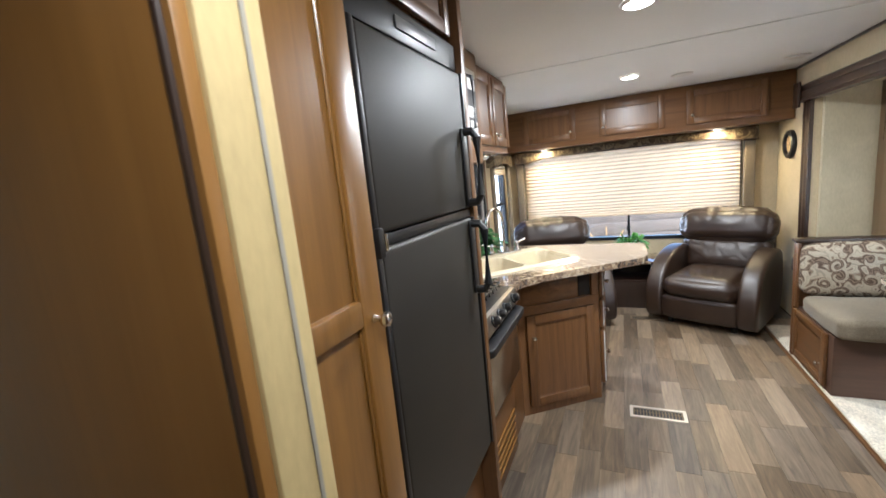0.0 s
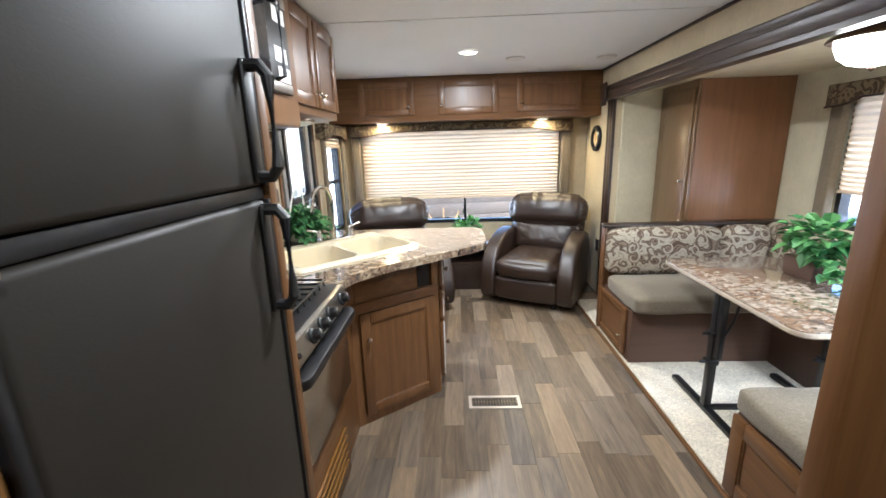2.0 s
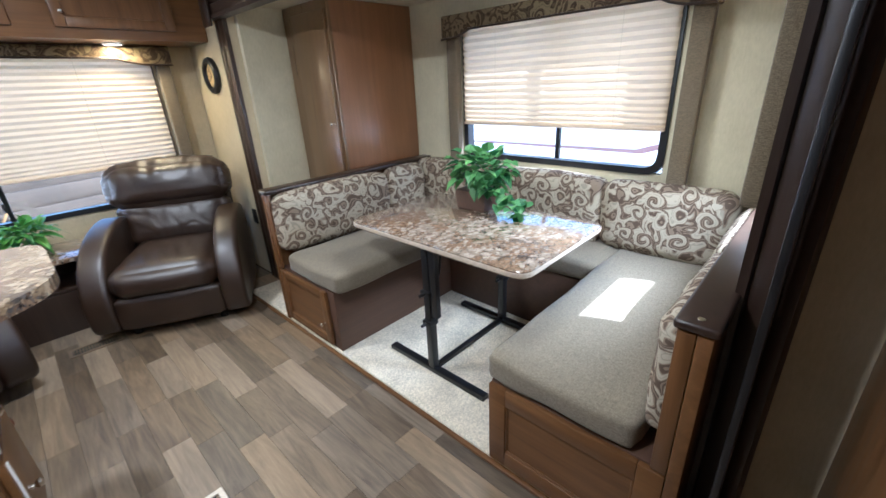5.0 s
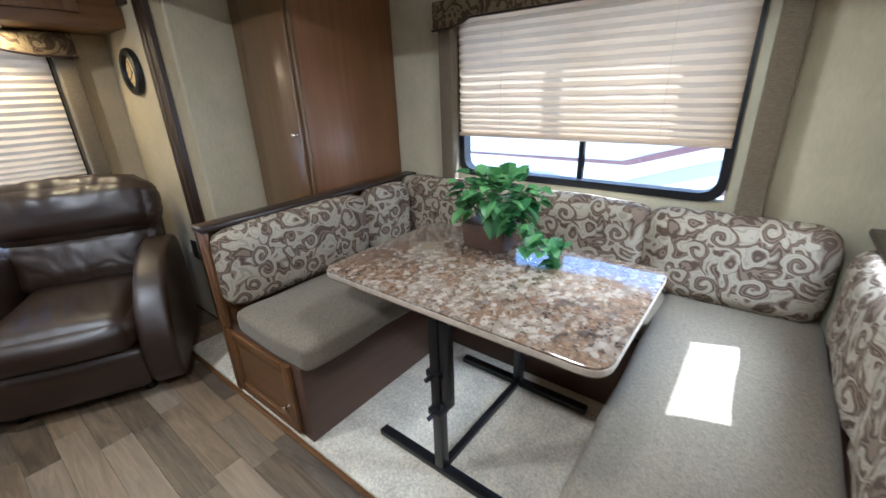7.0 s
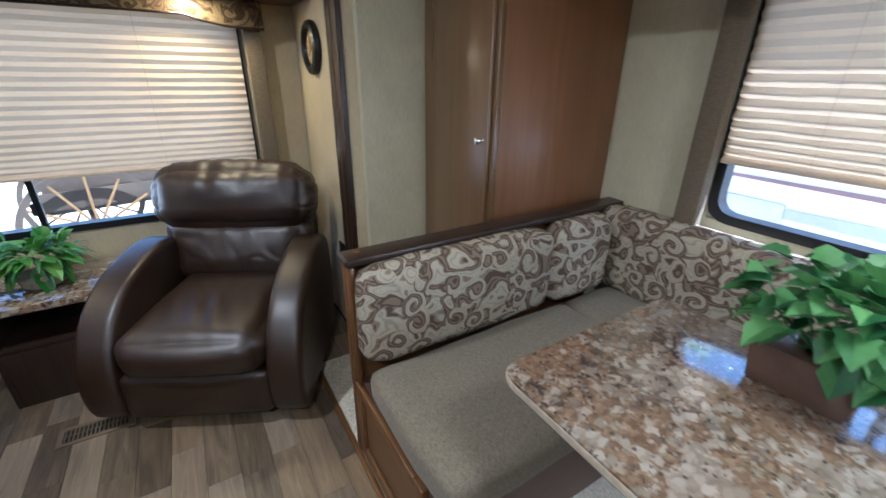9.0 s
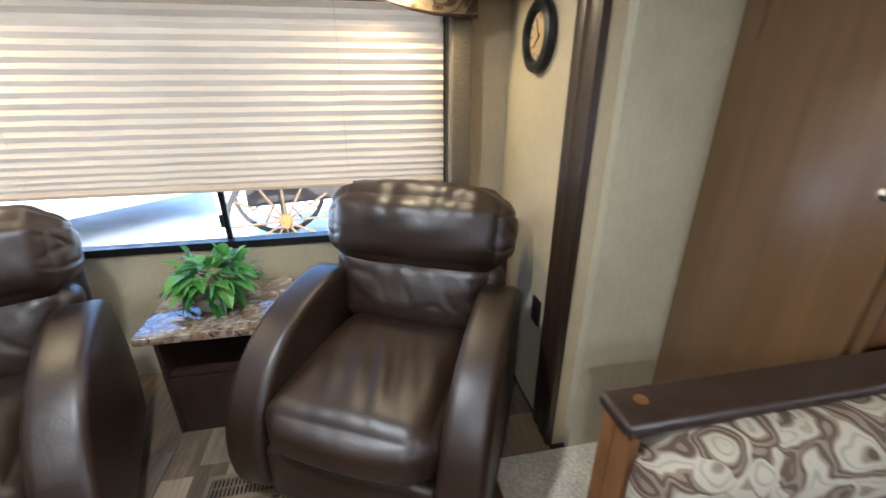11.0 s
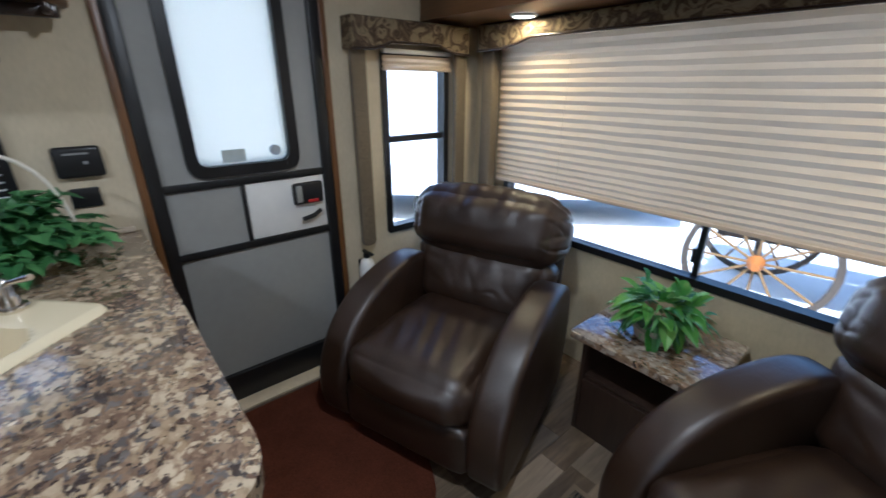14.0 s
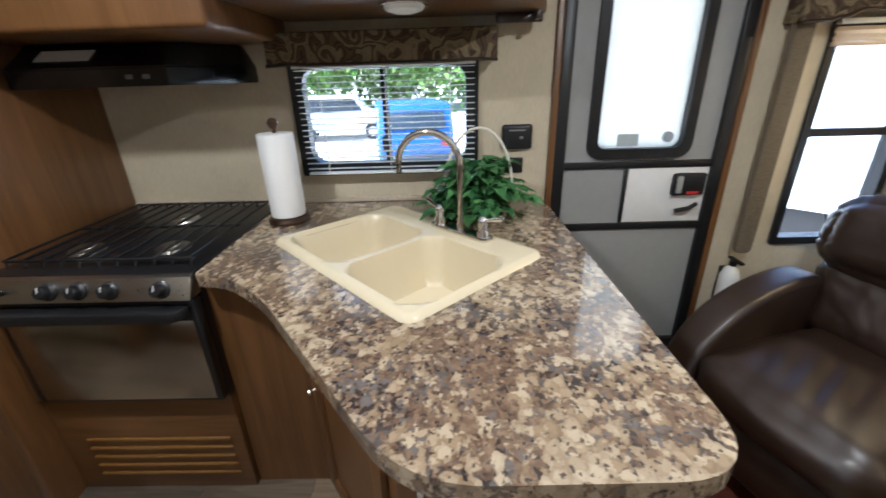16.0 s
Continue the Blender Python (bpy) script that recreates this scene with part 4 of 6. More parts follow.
# flat near-black plate: the opening's shade is put into its colour
part("slot", moved(box(0.405, 0.485, 0.705, 0.845, 0.001, 0.003, 0.0005), m), plain("slot_shade_paint", (0.012, 0.008, 0.006), 0.8), cab, "dark plate painted as the shade in an open slot")
part("false_front", moved(box(0.03, 0.40, 0.705, 0.845, 0.001, 0.004, 0.001), m), CABX, cab)
part("rail", moved(box(0.0, 0.53, 0.645, 0.70, 0.001, 0.017, 0.003), m), CABX, cab)
part("stile", moved(box(0.49, 0.53, 0.701, 0.868, 0.001, 0.017, 0.003), m), CAB, cab)
for z0, z1 in ((0.66, 0.82), (0.46, 0.64), (0.08, 0.44)):
    dr = part("drawer", box(0.241, 0.262, 2.82, 3.20, z0, z1, 0.004), CABY, cab)
    part("drawer_edge", box(0.2625, 0.268, 2.83, 2.845, z0 + 0.01, z1 - 0.01, 0.001), WHITE, dr)
    part("knob", moved(knob_mesh(0.1, (z1 - z0) / 2, 0.0, 1.2), face_matrix((0.263, 2.82, z0), (0, 1, 0), (1, 0, 0))), CHROME, dr)

# worktop with a hole for the sink
su, sv = Vector((0.72, 0.694)).normalized(), Vector((-0.694, 0.72)).normalized()
SO, SL, SW = Vector((-0.376, 2.311)), 0.735, 0.53


def sink_at(a, b):
    p = SO + su * a + sv * b
    return (p.x, p.y)


TOP = rounded([(XW + 0.002, 2.174), (-0.135, 2.178), (-0.12, 2.28), (0.0, 2.43), (0.53, 2.85), (0.525, 3.345), (XW + 0.002, 3.32)], [0, 0.02, 0.09, 0.12, 0.12, 0.13, 0.0], 8)
HOLE = rounded([sink_at(0.03, 0.03), sink_at(SL - 0.03, 0.03), sink_at(SL - 0.03, SW - 0.03), sink_at(0.03, SW - 0.03)], 0.05, 5)
bm = bmesh.new()
for loop in (TOP, HOLE):
    vs = [bm.verts.new((a, b, 0.91)) for a, b in loop]
    for i in range(len(vs)):
        bm.edges.new((vs[i], vs[(i + 1) % len(vs)]))
bmesh.ops.triangle_fill(bm, use_beauty=True, edges=bm.edges[:])
bmesh.ops.recalc_face_normals(bm, faces=bm.faces)
if bm.faces[0].normal.z < 0:
    bmesh.ops.reverse_faces(bm, faces=bm.faces)
bound = [e for e in bm.edges if e.is_boundary]
prev = bound
for dx, dz in ((0.004, -0.003), (0.005, -0.008), (0.001, -0.02), (-0.003, -0.008)):
    ex = bmesh.ops.extrude_edge_only(bm, edges=prev)
    vs = [g for g in ex["geom"] if isinstance(g, bmesh.types.BMVert)]
    prev = [g for g in ex["geom"] if isinstance(g, bmesh.types.BMEdge) and g.is_boundary]
    bmesh.ops.translate(bm, verts=vs, vec=(0, 0, dz))
bmesh.ops.recalc_face_normals(bm, faces=bm.faces)
top = thing("worktop", "brown and cream stone-pattern laminate worktop with a curved front", "worktop", (-0.17, 2.76, 0.87))
rim = bm.copy()
bmesh.ops.delete(bm, geom=[f for f in bm.faces if abs(f.normal.z) < 0.9], context="FACES")
bmesh.ops.delete(rim, geom=[f for f in rim.faces if abs(f.normal.z) >= 0.9], context="FACES")
part("surface", bm, COUNTER, top)
part("edge_band", rim, COUNTER, top, "rounded laminate front edge")
solo("backsplash_strip", box(XW + 0.002, XW + 0.02, 1.51, 3.30, 0.911, 0.93, 0.004), EDGE, "low tan strip along the kitchen wall", "backsplash")

# sink: a moulded sheet with two bowls
def bowl(a, b, ca, cb, ha, hb, r, depth):
    qa, qb = abs(a - ca) - ha + r, abs(b - cb) - hb + r
    d = math.hypot(max(qa, 0), max(qb, 0)) + min(max(qa, qb), 0) - r
    t = max(0.0, min(1.0, -d / 0.034))
    return depth * (t * t * (3 - 2 * t)) ** 0.7


bm = bmesh.new()
na, nb = 68, 50
grid = []
for i in range(na + 1):
    row = []
    for j in range(nb + 1):
        a, b = SL * i / na, SW * j / nb
        ra = 0.035
        qa, qb = abs(a - SL / 2) - SL / 2 + ra, abs(b - SW / 2) - SW / 2 + ra
        if qa > 0 and qb > 0 and math.hypot(qa, qb) > ra:
            k = ra / math.hypot(qa, qb)
            a = SL / 2 + math.copysign(SL / 2 - ra + qa * k, a - SL / 2)
            b = SW / 2 + math.copysign(SW / 2 - ra + qb * k, b - SW / 2)
        qa, qb = abs(a - SL / 2) - SL / 2 + ra, abs(b - SW / 2) - SW / 2 + ra
        edge = ra - math.hypot(qa, qb) if qa > 0 and qb > 0 else min(a, SL - a, b, SW - b)
        z = 0.926 - 0.0155 * max(0, 1 - edge / 0.012) ** 2
        z -= bowl(a, b, SL * 0.262, 0.218, 0.165, 0.186, 0.08, 0.165) + bowl(a, b, SL * 0.738, 0.218, 0.165, 0.186, 0.08, 0.165)
        x, y = sink_at(a, b)
        row.append(bm.verts.new((x, y, z)))
    grid.append(row)
for i in range(na):
    for j in range(nb):
        bm.faces.new((grid[i][j], grid[i + 1][j], grid[i + 1][j + 1], grid[i][j + 1]))
sink = thing("sink", "almond double-bowl drop-in kitchen sink", "sink", (-0.3, 2.75, 0.912))
part("basin", bm, SINK, sink, degrees=60)
for a in (0.265, 0.735):
    x, y = sink_at(SL * a, 0.205)
    part("drain", cyl(x, y, 0.767, 0.772, 0.035), STEEL, sink, "steel drain")

# faucet
fx, fy = sink_at(0.44, SW - 0.062)
fc = thing("faucet", "satin nickel gooseneck faucet with two lever handles", "faucet", (fx, fy, 0.927))
m = Matrix.Translation((fx, fy, 0)) @ Matrix.Rotation(math.atan2(su.y, su.x), 4, "Z")
part("base_plate", moved(prism(rounded([(-0.13, -0.028), (0.13, -0.028), (0.13, 0.028), (-0.13, 0.028)], 0.025), 0.926, 0.94, "z", 0.004), m), CHROME, fc)
neck = [(0, 0, 0.94), (0, 0, 1.155)] + [(-0.088 + 0.088 * math.cos(a), -0.054 + 0.054 * math.cos(a), 1.155 + 0.10 * math.sin(a)) for a in [math.pi * k / 14 for k in range(1, 15)]] + [(-0.176, -0.108, 1.125)]
part("spout", moved(tube(neck, 0.0115, 12), m), CHROME, fc)
for s in (-0.1, 0.1):
    h = part("handle", moved(lathe([(0.022, 0.94), (0.019, 0.955), (0.014, 0.965), (0.017, 0.985), (0.012, 1.0), (0.004, 1.006)], s, 0), m), CHROME, fc)
    part("lever", moved(tube([(s, 0, 0.99), (s * 1.3, 0.0, 1.0), (s * 1.75, 0.005, 1.012)], [0.006, 0.006, 0.008]), m), CHROME, h)

# range
RY0, RY1 = 1.545, 2.17
rg = thing("range", "black and steel gas range with oven and four knobs", "range", (-0.48, 1.85, 0.44))
part("body", box(XW + 0.03, -0.16, RY0 + 0.004, RY1 - 0.004, 0.44, 0.896, 0.004), BLACKM, rg)
ck = part("cooktop", box(XW + 0.03, -0.145, RY0, RY1, 0.897, 0.913, 0.006), BLACKM, rg)
for bx, by in ((-0.33, 1.71), (-0.33, 2.0), (-0.63, 1.86)):
    part("burner", lathe([(0.055, 0.9135), (0.05, 0.922), (0.03, 0.926), (0.028, 0.932), (0.005, 0.933)], bx, by), STEEL, ck, "round steel burner cap")
for k in range(11):
    y = RY0 + 0.03 + 0.0565 * k
    part("grate_bar", tube([(-0.79, y, 0.914), (-0.785, y, 0.94), (-0.20, y, 0.94), (-0.195, y, 0.914)], 0.0045, 6), BLACKM, ck)
for x in (-0.79, -0.49, -0.20):
    part("grate_rail", tube([(x, RY0 + 0.02, 0.936), (x, RY1 - 0.02, 0.936)], 0.005, 6), BLACKM, ck)
cp = part("control_panel", prism([(-0.16, 0.842), (-0.104, 0.842), (-0.128, 0.906), (-0.144, 0.912), (-0.16, 0.896)], RY0, RY1, "y", 0.003), STEEL, rg, "brushed steel control panel")
tilted = Matrix.Rotation(radians(70), 4, "Y")
for y in (1.757, 1.845, 1.938, 2.088):
    kn = part("knob", moved(lathe([(0.027, 0), (0.026, 0.006), (0.02, 0.01), (0.019, 0.028), (0.016, 0.032), (0.003, 0.033)], 0, 0, 18), Matrix.Translation((-0.116, y, 0.874)) @ tilted), BLACK, cp)
    part("knob_mark", moved(box(-0.016, 0.0, -0.0015, 0.0015, 0.0332, 0.0345, 0), Matrix.Translation((-0.116, y, 0.874)) @ tilted), WHITE, kn)
part("igniter", moved(cyl(0, 0, 0, 0.012, 0.009), Matrix.Translation((-0.116, 1.62, 0.874)) @ tilted), BLACK, cp)
ov = part("oven_door", box(-0.16, -0.125, RY0 + 0.005, RY1 - 0.005, 0.455, 0.835, 0.006), BLACKM, rg)
part("oven_glass", box(-0.1245, -0.1215, RY0 + 0.03, RY1 - 0.022, 0.468, 0.765, 0.001), OVENGLASS, ov, "mirror-grey oven glass")
part("handle", prism(rounded([(-0.124, RY0 + 0.01), (-0.07, RY0 + 0.04), (-0.07, RY1 - 0.04), (-0.124, RY1 - 0.01)], 0.03), 0.785, 0.82, "z", 0.007), BLACK, ov, "wide black oven handle")
cab = thing("louvred_cabinet", "brown wooden panel with louvre slots under the range", "cabinet", (-0.48, 1.84, 0))
part("panel", box(XW + 0.03, -0.165, 1.505, 2.163, 0, 0.438, 0.003), CABY, cab)
part("filler", box(-0.40, -0.15, 1.505, 1.543, 0.439, 0.90, 0.003), CAB, cab)
for k in range(5):
    part("louvre", box(-0.1645, -0.155, 1.60, 2.12, 0.075 + 0.042 * k, 0.087 + 0.042 * k, 0.003), HALL, cab)

# paper towel holder
ph = thing("paper_towel_holder", "white paper towel roll on a bronze stand", "paper towel", (-0.605, 2.292, 0.911))
bronze = plain("bronze", (0.09, 0.055, 0.035), 0.35, 0.8)
part("base", lathe([(0.075, 0.911), (0.078, 0.92), (0.066, 0.932), (0.02, 0.936)], -0.605, 2.292), bronze, ph)
part("roll", lathe([(0.02, 0.937), (0.062, 0.9375), (0.064, 0.945), (0.064, 1.235), (0.062, 1.242), (0.02, 1.243)], -0.605, 2.292, 32), PAPERW, ph)
part("finial", lathe([(0.008, 1.2435), (0.008, 1.255), (0.018, 1.27), (0.02, 1.282), (0.012, 1.294), (0.003, 1.297)], -0.605, 2.292), bronze, ph)

# slatted blind
bl = thing("slatted_blind", "open white slatted blind over the kitchen window", "window blind", (XW + 0.06, 2.7, 1.04))
part("head_rail", box(XW + 0.04, XW + 0.075, 2.325, 3.03, 1.455, 1.475, 0.003), WHITE, bl)
part("bottom_rail", box(XW + 0.04, XW + 0.07, 2.33, 3.025, 1.045, 1.055, 0.003), WHITE, bl)
slat = None
for k in range(18):
    z = 1.07 + 0.0222 * k
    if slat is None:
        slat = part("slat", moved(prism([(-0.0135, -0.001), (0, 0.0015), (0.0135, -0.001), (0.0135, 0.0), (0, 0.0025), (-0.0135, 0.0)], 2.33, 3.025, "y"), Matrix.Translation((XW + 0.056, 0, z))), SLAT, bl)
    else:
        c = new("slat", slat.data)
        c.parent = bl
        c.location = (0, 0, z - 1.07)
for y in (2.42, 2.68, 2.93):
    part("ladder_cord", tube([(XW + 0.0705, y, 1.05), (XW + 0.0705, y, 1.46)], 0.0018, 6), WHITE, bl)

# ---- entry door ----
y0, y1, z0, z1 = DOOR
dr = thing("door_1", "grey entry door with a frosted window and black frame", "door", (XW - 0.02, (y0 + y1) / 2, 0.02), kind="structure")
P0, P1 = XW - 0.045, XW - 0.008
hole = (3.525, 3.925, 1.085, 1.86)
bm = bmesh.new()
for b in ((y0 + 0.035, hole[0], 0.15, z1 - 0.03), (hole[1], y1 - 0.035, 0.15, z1 - 0.03), (hole[0], hole[1], 0.15, hole[2]), (hole[0], hole[1], hole[3], z1 - 0.03)):
    add_box(bm, P0, P1, *b)
part("leaf", bm, GREYDOOR, dr)
part("door_window_frame", pane_frame("x", P1 + 0.014, P0 - 0.01, hole[0] - 0.02, hole[1] + 0.02, hole[2] - 0.02, hole[3] + 0.02, 0.042, 0.07), BLACK, dr)
FROSTED = translucent("frosted_pane", (0.76, 0.74, 0.68), (0.84, 0.8, 0.71), 0.8)
pn = part("pane", box(P0 + 0.012, P0 + 0.016, hole[0], hole[1], hole[2], hole[3], 0), FROSTED, dr, "frosted glass pane")
part("sticker", box(P0 + 0.0165, P0 + 0.0175, 3.64, 3.73, 1.115, 1.165, 0), plain("sticker_grey", (0.45, 0.5, 0.5), 0.6), dr)
part("bumper", cyl(3.85, 1.15, P0 + 0.0165, P0 + 0.03, 0.022, axis="x"), plain("bumper_grey", (0.35, 0.38, 0.42), 0.5), dr)
for b in ((y0 + 0.03, y1 - 0.03, 1.025, 1.055), (y0 + 0.03, y1 - 0.03, 0.745, 0.775), (3.68, 3.695, 0.776, 1.024)):
    part("trim_bar", box(P1 + 0.001, P1 + 0.012, *b, 0.003), BLACK, dr)
for b in ((y0 - 0.012, y0 + 0.034, 0.0, z1 + 0.02), (y1 - 0.034, y1 + 0.012, 0.0, z1 + 0.02), (y0 + 0.035, y1 - 0.035, z1 - 0.028, z1 + 0.02), (y0 + 0.035, y1 - 0.035, 0.0, 0.148)):
    part("door_frame", box(XW - 0.05, XW + 0.012, *b, 0.004), BLACK, dr)
for ya in (y0 - 0.04, y1 + 0.0125):
    part("wood_trim", box(XW + 0.0005, XW + 0.016, ya, ya + 0.027, 0.0, z1 + 0.04, 0.004), CAB, dr)
part("white_panel", box(P1 + 0.001, P1 + 0.004, 3.70, 4.045, 0.777, 1.022, 0.001), WHITE, dr)
part("grab_disc", lathe([(0.045, 0), (0.045, 0.006), (0.03, 0.014), (0.004, 0.016)], 0, 0), plain("clear_plastic", (0.5, 0.49, 0.46), 0.25), dr).matrix_local = Matrix.Translation(Vector((P1 + 0.012, 3.69, 0.85)) - Vector((XW - 0.02, (y0 + y1) / 2, 0.02))) @ Matrix.Rotation(radians(90), 4, "Y")
lk = part("latch", box(P1 + 0.0045, P1 + 0.03, 3.89, 4.03, 0.90, 1.0, 0.012), BLACK, dr, "black door latch")
part("latch_paddle", box(P1 + 0.031, P1 + 0.042, 3.90, 3.925, 0.915, 0.99, 0.004), plain("latch_grey", (0.3, 0.3, 0.28), 0.4), lk)
part("latch_tab", box(P1 + 0.031, P1 + 0.038, 3.95, 4.0, 0.908, 0.922, 0.002), plain("red_plastic", (0.4, 0.02, 0.02), 0.4), lk)
part("lock_lever", tube([(P1 + 0.02, 3.92, 0.83), (P1 + 0.035, 3.97, 0.845), (P1 + 0.02, 4.01, 0.86)], 0.01), BLACK, dr)
tagged(link_mesh("threshold", box(XW + 0.013, -0.765, y0 - 0.02, y1 + 0.02, -0.003, 0.012, 0.004), plain("threshold_almond", (0.62, 0.52, 0.36), 0.5)), kind="structure")

bm = box(XW + 0.001, XW + 0.028, 3.142, 3.268, 1.122, 1.222, 0.012, 3)
t = solo("thermostat", bm, BLACK, "black wall thermostat with small buttons", "thermostat")
part("button", box(XW + 0.0285, XW + 0.031, 3.215, 3.228, 1.165, 1.175, 0.001), plain("button_grey", (0.25, 0.25, 0.25), 0.5), t)
part("label_strip", box(XW + 0.0285, XW + 0.0295, 3.17, 3.235, 1.197, 1.203, 0), plain("label_grey", (0.25, 0.25, 0.25), 0.5), t)
solo("outlet", box(XW + 0.001, XW + 0.01, 3.155, 3.235, 1.02, 1.085, 0.003), BLACK, "black wall outlet above the worktop", "outlet")
solo("outlet", box(XE - 0.012, XE - 0.001, 4.47, 4.54, 0.415, 0.53, 0.004), BLACK, "black wall outlet low on the cream wall", "outlet")
ex = thing("fire_extinguisher", "small white fire extinguisher with a black valve", "extinguisher", (XW + 0.07, 4.22, 0.3))
part("bottle", lathe([(0.03, 0.30), (0.042, 0.32), (0.042, 0.52), (0.03, 0.56), (0.014, 0.575)], XW + 0.06, 4.21), WHITE, ex)
part("valve", cyl(XW + 0.06, 4.21, 0.576, 0.60, 0.016), BLACK, ex)
part("lever", box(XW + 0.03, XW + 0.12, 4.20, 4.22, 0.601, 0.612, 0.003), BLACK, ex)
part("bracket", box(XW + 0.001, XW + 0.017, 4.19, 4.23, 0.33, 0.55, 0.003), BLACK, ex)


# ---- dinette ----
def bench(label, x0, x1, y0, y1, z1, door=None):
    b = thing("dinette_bench", label, "bench", ((x0 + x1) / 2, (y0 + y1) / 2, 0.022), group="dinette benches")
    part("box", box(x0, x1, y0, y1, 0.022, z1, 0.004), BENCHWOOD, b)
    return b


ZB = 0.385
b = bench("brown wooden dinette bench with a framed end door", 1.474, SX - 0.002, 3.048, 3.609, ZB)
cabinet_door(b, (1.4735, 3.60, 0.045), (0, -1, 0), (-1, 0, 0), 0.49, 0.33, (0.45, 0.13), CABY, 0.05)
part("back_board", box(1.456, SX - 0.13, 3.61, 3.645, 0.022, 0.832, 0.004), CABX, b)
part("end_post", box(1.456, 1.473, 3.565, 3.609, ZB, 0.832, 0.003), CAB, b)
cap = part("cap_board", box(1.445, SX - 0.005, 3.565, 3.652, 0.833, 0.860, 0.009, 3), DARKWOOD, b, "dark rounded cap board")
part("screw_cap", cyl(1.50, 3.615, 0.8605, 0.8625, 0.012), CAB, cap)
b = bench("brown wooden dinette bench with a recessed end panel", 1.474, SX - 0.002, 1.45, 2.03, ZB)
cabinet_door(b, (1.4735, 2.028, 0.025), (0, -1, 0), (-1, 0, 0), 0.578, 0.355, None, CABY, 0.07, "end_panel")
part("back_board", box(1.456, SX - 0.13, 1.415, 1.449, 0.022, 0.832, 0.004), CABX, b)
part("end_post", box(1.456, 1.473, 1.45, 1.49, ZB, 0.832, 0.003), CAB, b)
cap = part("cap_board", box(1.445, SX - 0.005, 1.405, 1.50, 0.833, 0.858, 0.009, 3), DARKWOOD, b, "dark rounded cap board")
part("screw_cap", cyl(1.475, 1.45, 0.8585, 0.8605, 0.008), CHROME, cap)
b = bench("brown wooden dinette bench under the window", 2.37, SX - 0.002, 2.033, 3.045, ZB)


def seat_cushion(label, *c, seed=0):
    return solo("seat_cushion", cushion(*c, soft=0.03, puff=0.012, wrinkle=0.008, cuts=24, seed=seed, freq=6), SEAT, label, "cushion", group="dinette seat cushions", degrees=50)


seat_cushion("grey-brown woven seat cushion on a dinette bench", 1.465, 2.355, 2.985, 3.49, ZB + 0.001, 0.50, seed=1)
seat_cushion("grey-brown woven seat cushion lit by a patch of sun", 1.465, 2.76, 1.535, 2.05, ZB + 0.001, 0.495, seed=2)
seat_cushion("grey-brown woven seat cushion under the dinette window", 2.36, 2.76, 2.055, 3.49, ZB + 0.001, 0.495, seed=3)


def back_cushion(*c, seed=0, soft=0.035):
    return solo("back_cushion", cushion(*c, soft=soft, puff=0.012, wrinkle=0.006, cuts=12, seed=seed), SCROLL, "cream and brown scroll-patterned back cushion", "cushion", group="dinette back cushions", degrees=50)


back_cushion(1.475, 2.272, 3.482, 3.608, 0.49, 0.832, seed=1, soft=0.052)
back_cushion(2.285, 2.622, 3.482, 3.608, 0.49, 0.832, seed=2, soft=0.052)
back_cushion(2.625, 2.755, 2.80, 3.60, 0.49, 0.855, seed=3)
back_cushion(2.625, 2.755, 2.18, 2.795, 0.49, 0.855, seed=4)
back_cushion(2.625, 2.755, 1.56, 2.175, 0.49, 0.855, seed=5, soft=0.06)
back_cushion(2.02, 2.63, 1.45, 1.545, 0.49, 0.832, seed=6, soft=0.05)
back_cushion(1.475, 2.015, 1.45, 1.538, 0.49, 0.832, seed=7)

# table
tb = thing("dinette_table", "brown stone-pattern dinette table on black steel legs", "table", (1.98, 2.53, 0.022))
pts = rounded([(1.643, 2.012), (2.325, 2.012), (2.325, 3.07), (1.643, 3.07)], 0.07, 6)
part("tabletop", prism(pts, 0.704, 0.735, "z", 0.004), TABLETOP, tb)
part("edge_band", prism([(x * 1.0 + (0.002 if x > 2 else -0.002), y + (0.002 if y > 2.5 else -0.002)) for x, y in pts], 0.709, 0.729, "z", 0.003), EDGE, tb, "tan edge band")
for x in (1.685, 2.275):
    part("foot_bar", box(x - 0.02, x + 0.02, 2.22, 2.86, 0.0225, 0.05, 0.004), BLACKM, tb)
    leg = part("leg", box(x - 0.019, x + 0.019, 2.53, 2.568, 0.051, 0.69, 0.003), BLACKM, tb)
    part("inner_leg", box(x - 0.014, x + 0.014, 2.49, 2.529, 0.35, 0.69, 0.003), BLACKM, leg)
    part("top_bar", box(x - 0.02, x + 0.02, 2.25, 2.85, 0.691, 0.7035, 0.002), BLACKM, tb)
    for z in (0.30, 0.46):
        part("clamp", box(x - 0.03, x + 0.024, 2.522, 2.577, z, z + 0.025, 0.003), BLACKM, leg)
        part("wing_screw", cyl(2.55, z + 0.012, x - 0.06, x - 0.031, 0.008, axis="x"), BLACK, leg)
part("stretcher", box(1.706, 2.254, 2.535, 2.562, 0.026, 0.05, 0.003), BLACKM, tb)
part("brace", tube([(1.70, 2.575, 0.33), (1.80, 2.59, 0.52), (1.84, 2.60, 0.69)], 0.007, 8), BLACKM, tb)

# wardrobe in the slide-out
wd = thing("wardrobe", "tall wooden wardrobe with an olive-brown door beside the dinette", "wardrobe", (2.4, 3.96, 0.022))
part("body", box(2.111, SX - 0.002, 3.70, SY1 - 0.002, 0.022, SH - 0.002, 0.004), REDWOOD, wd)
part("face_frame", box(2.087, 2.110, 3.692, SY1 - 0.002, 0.022, SH - 0.002, 0.004), OLIVE, wd)
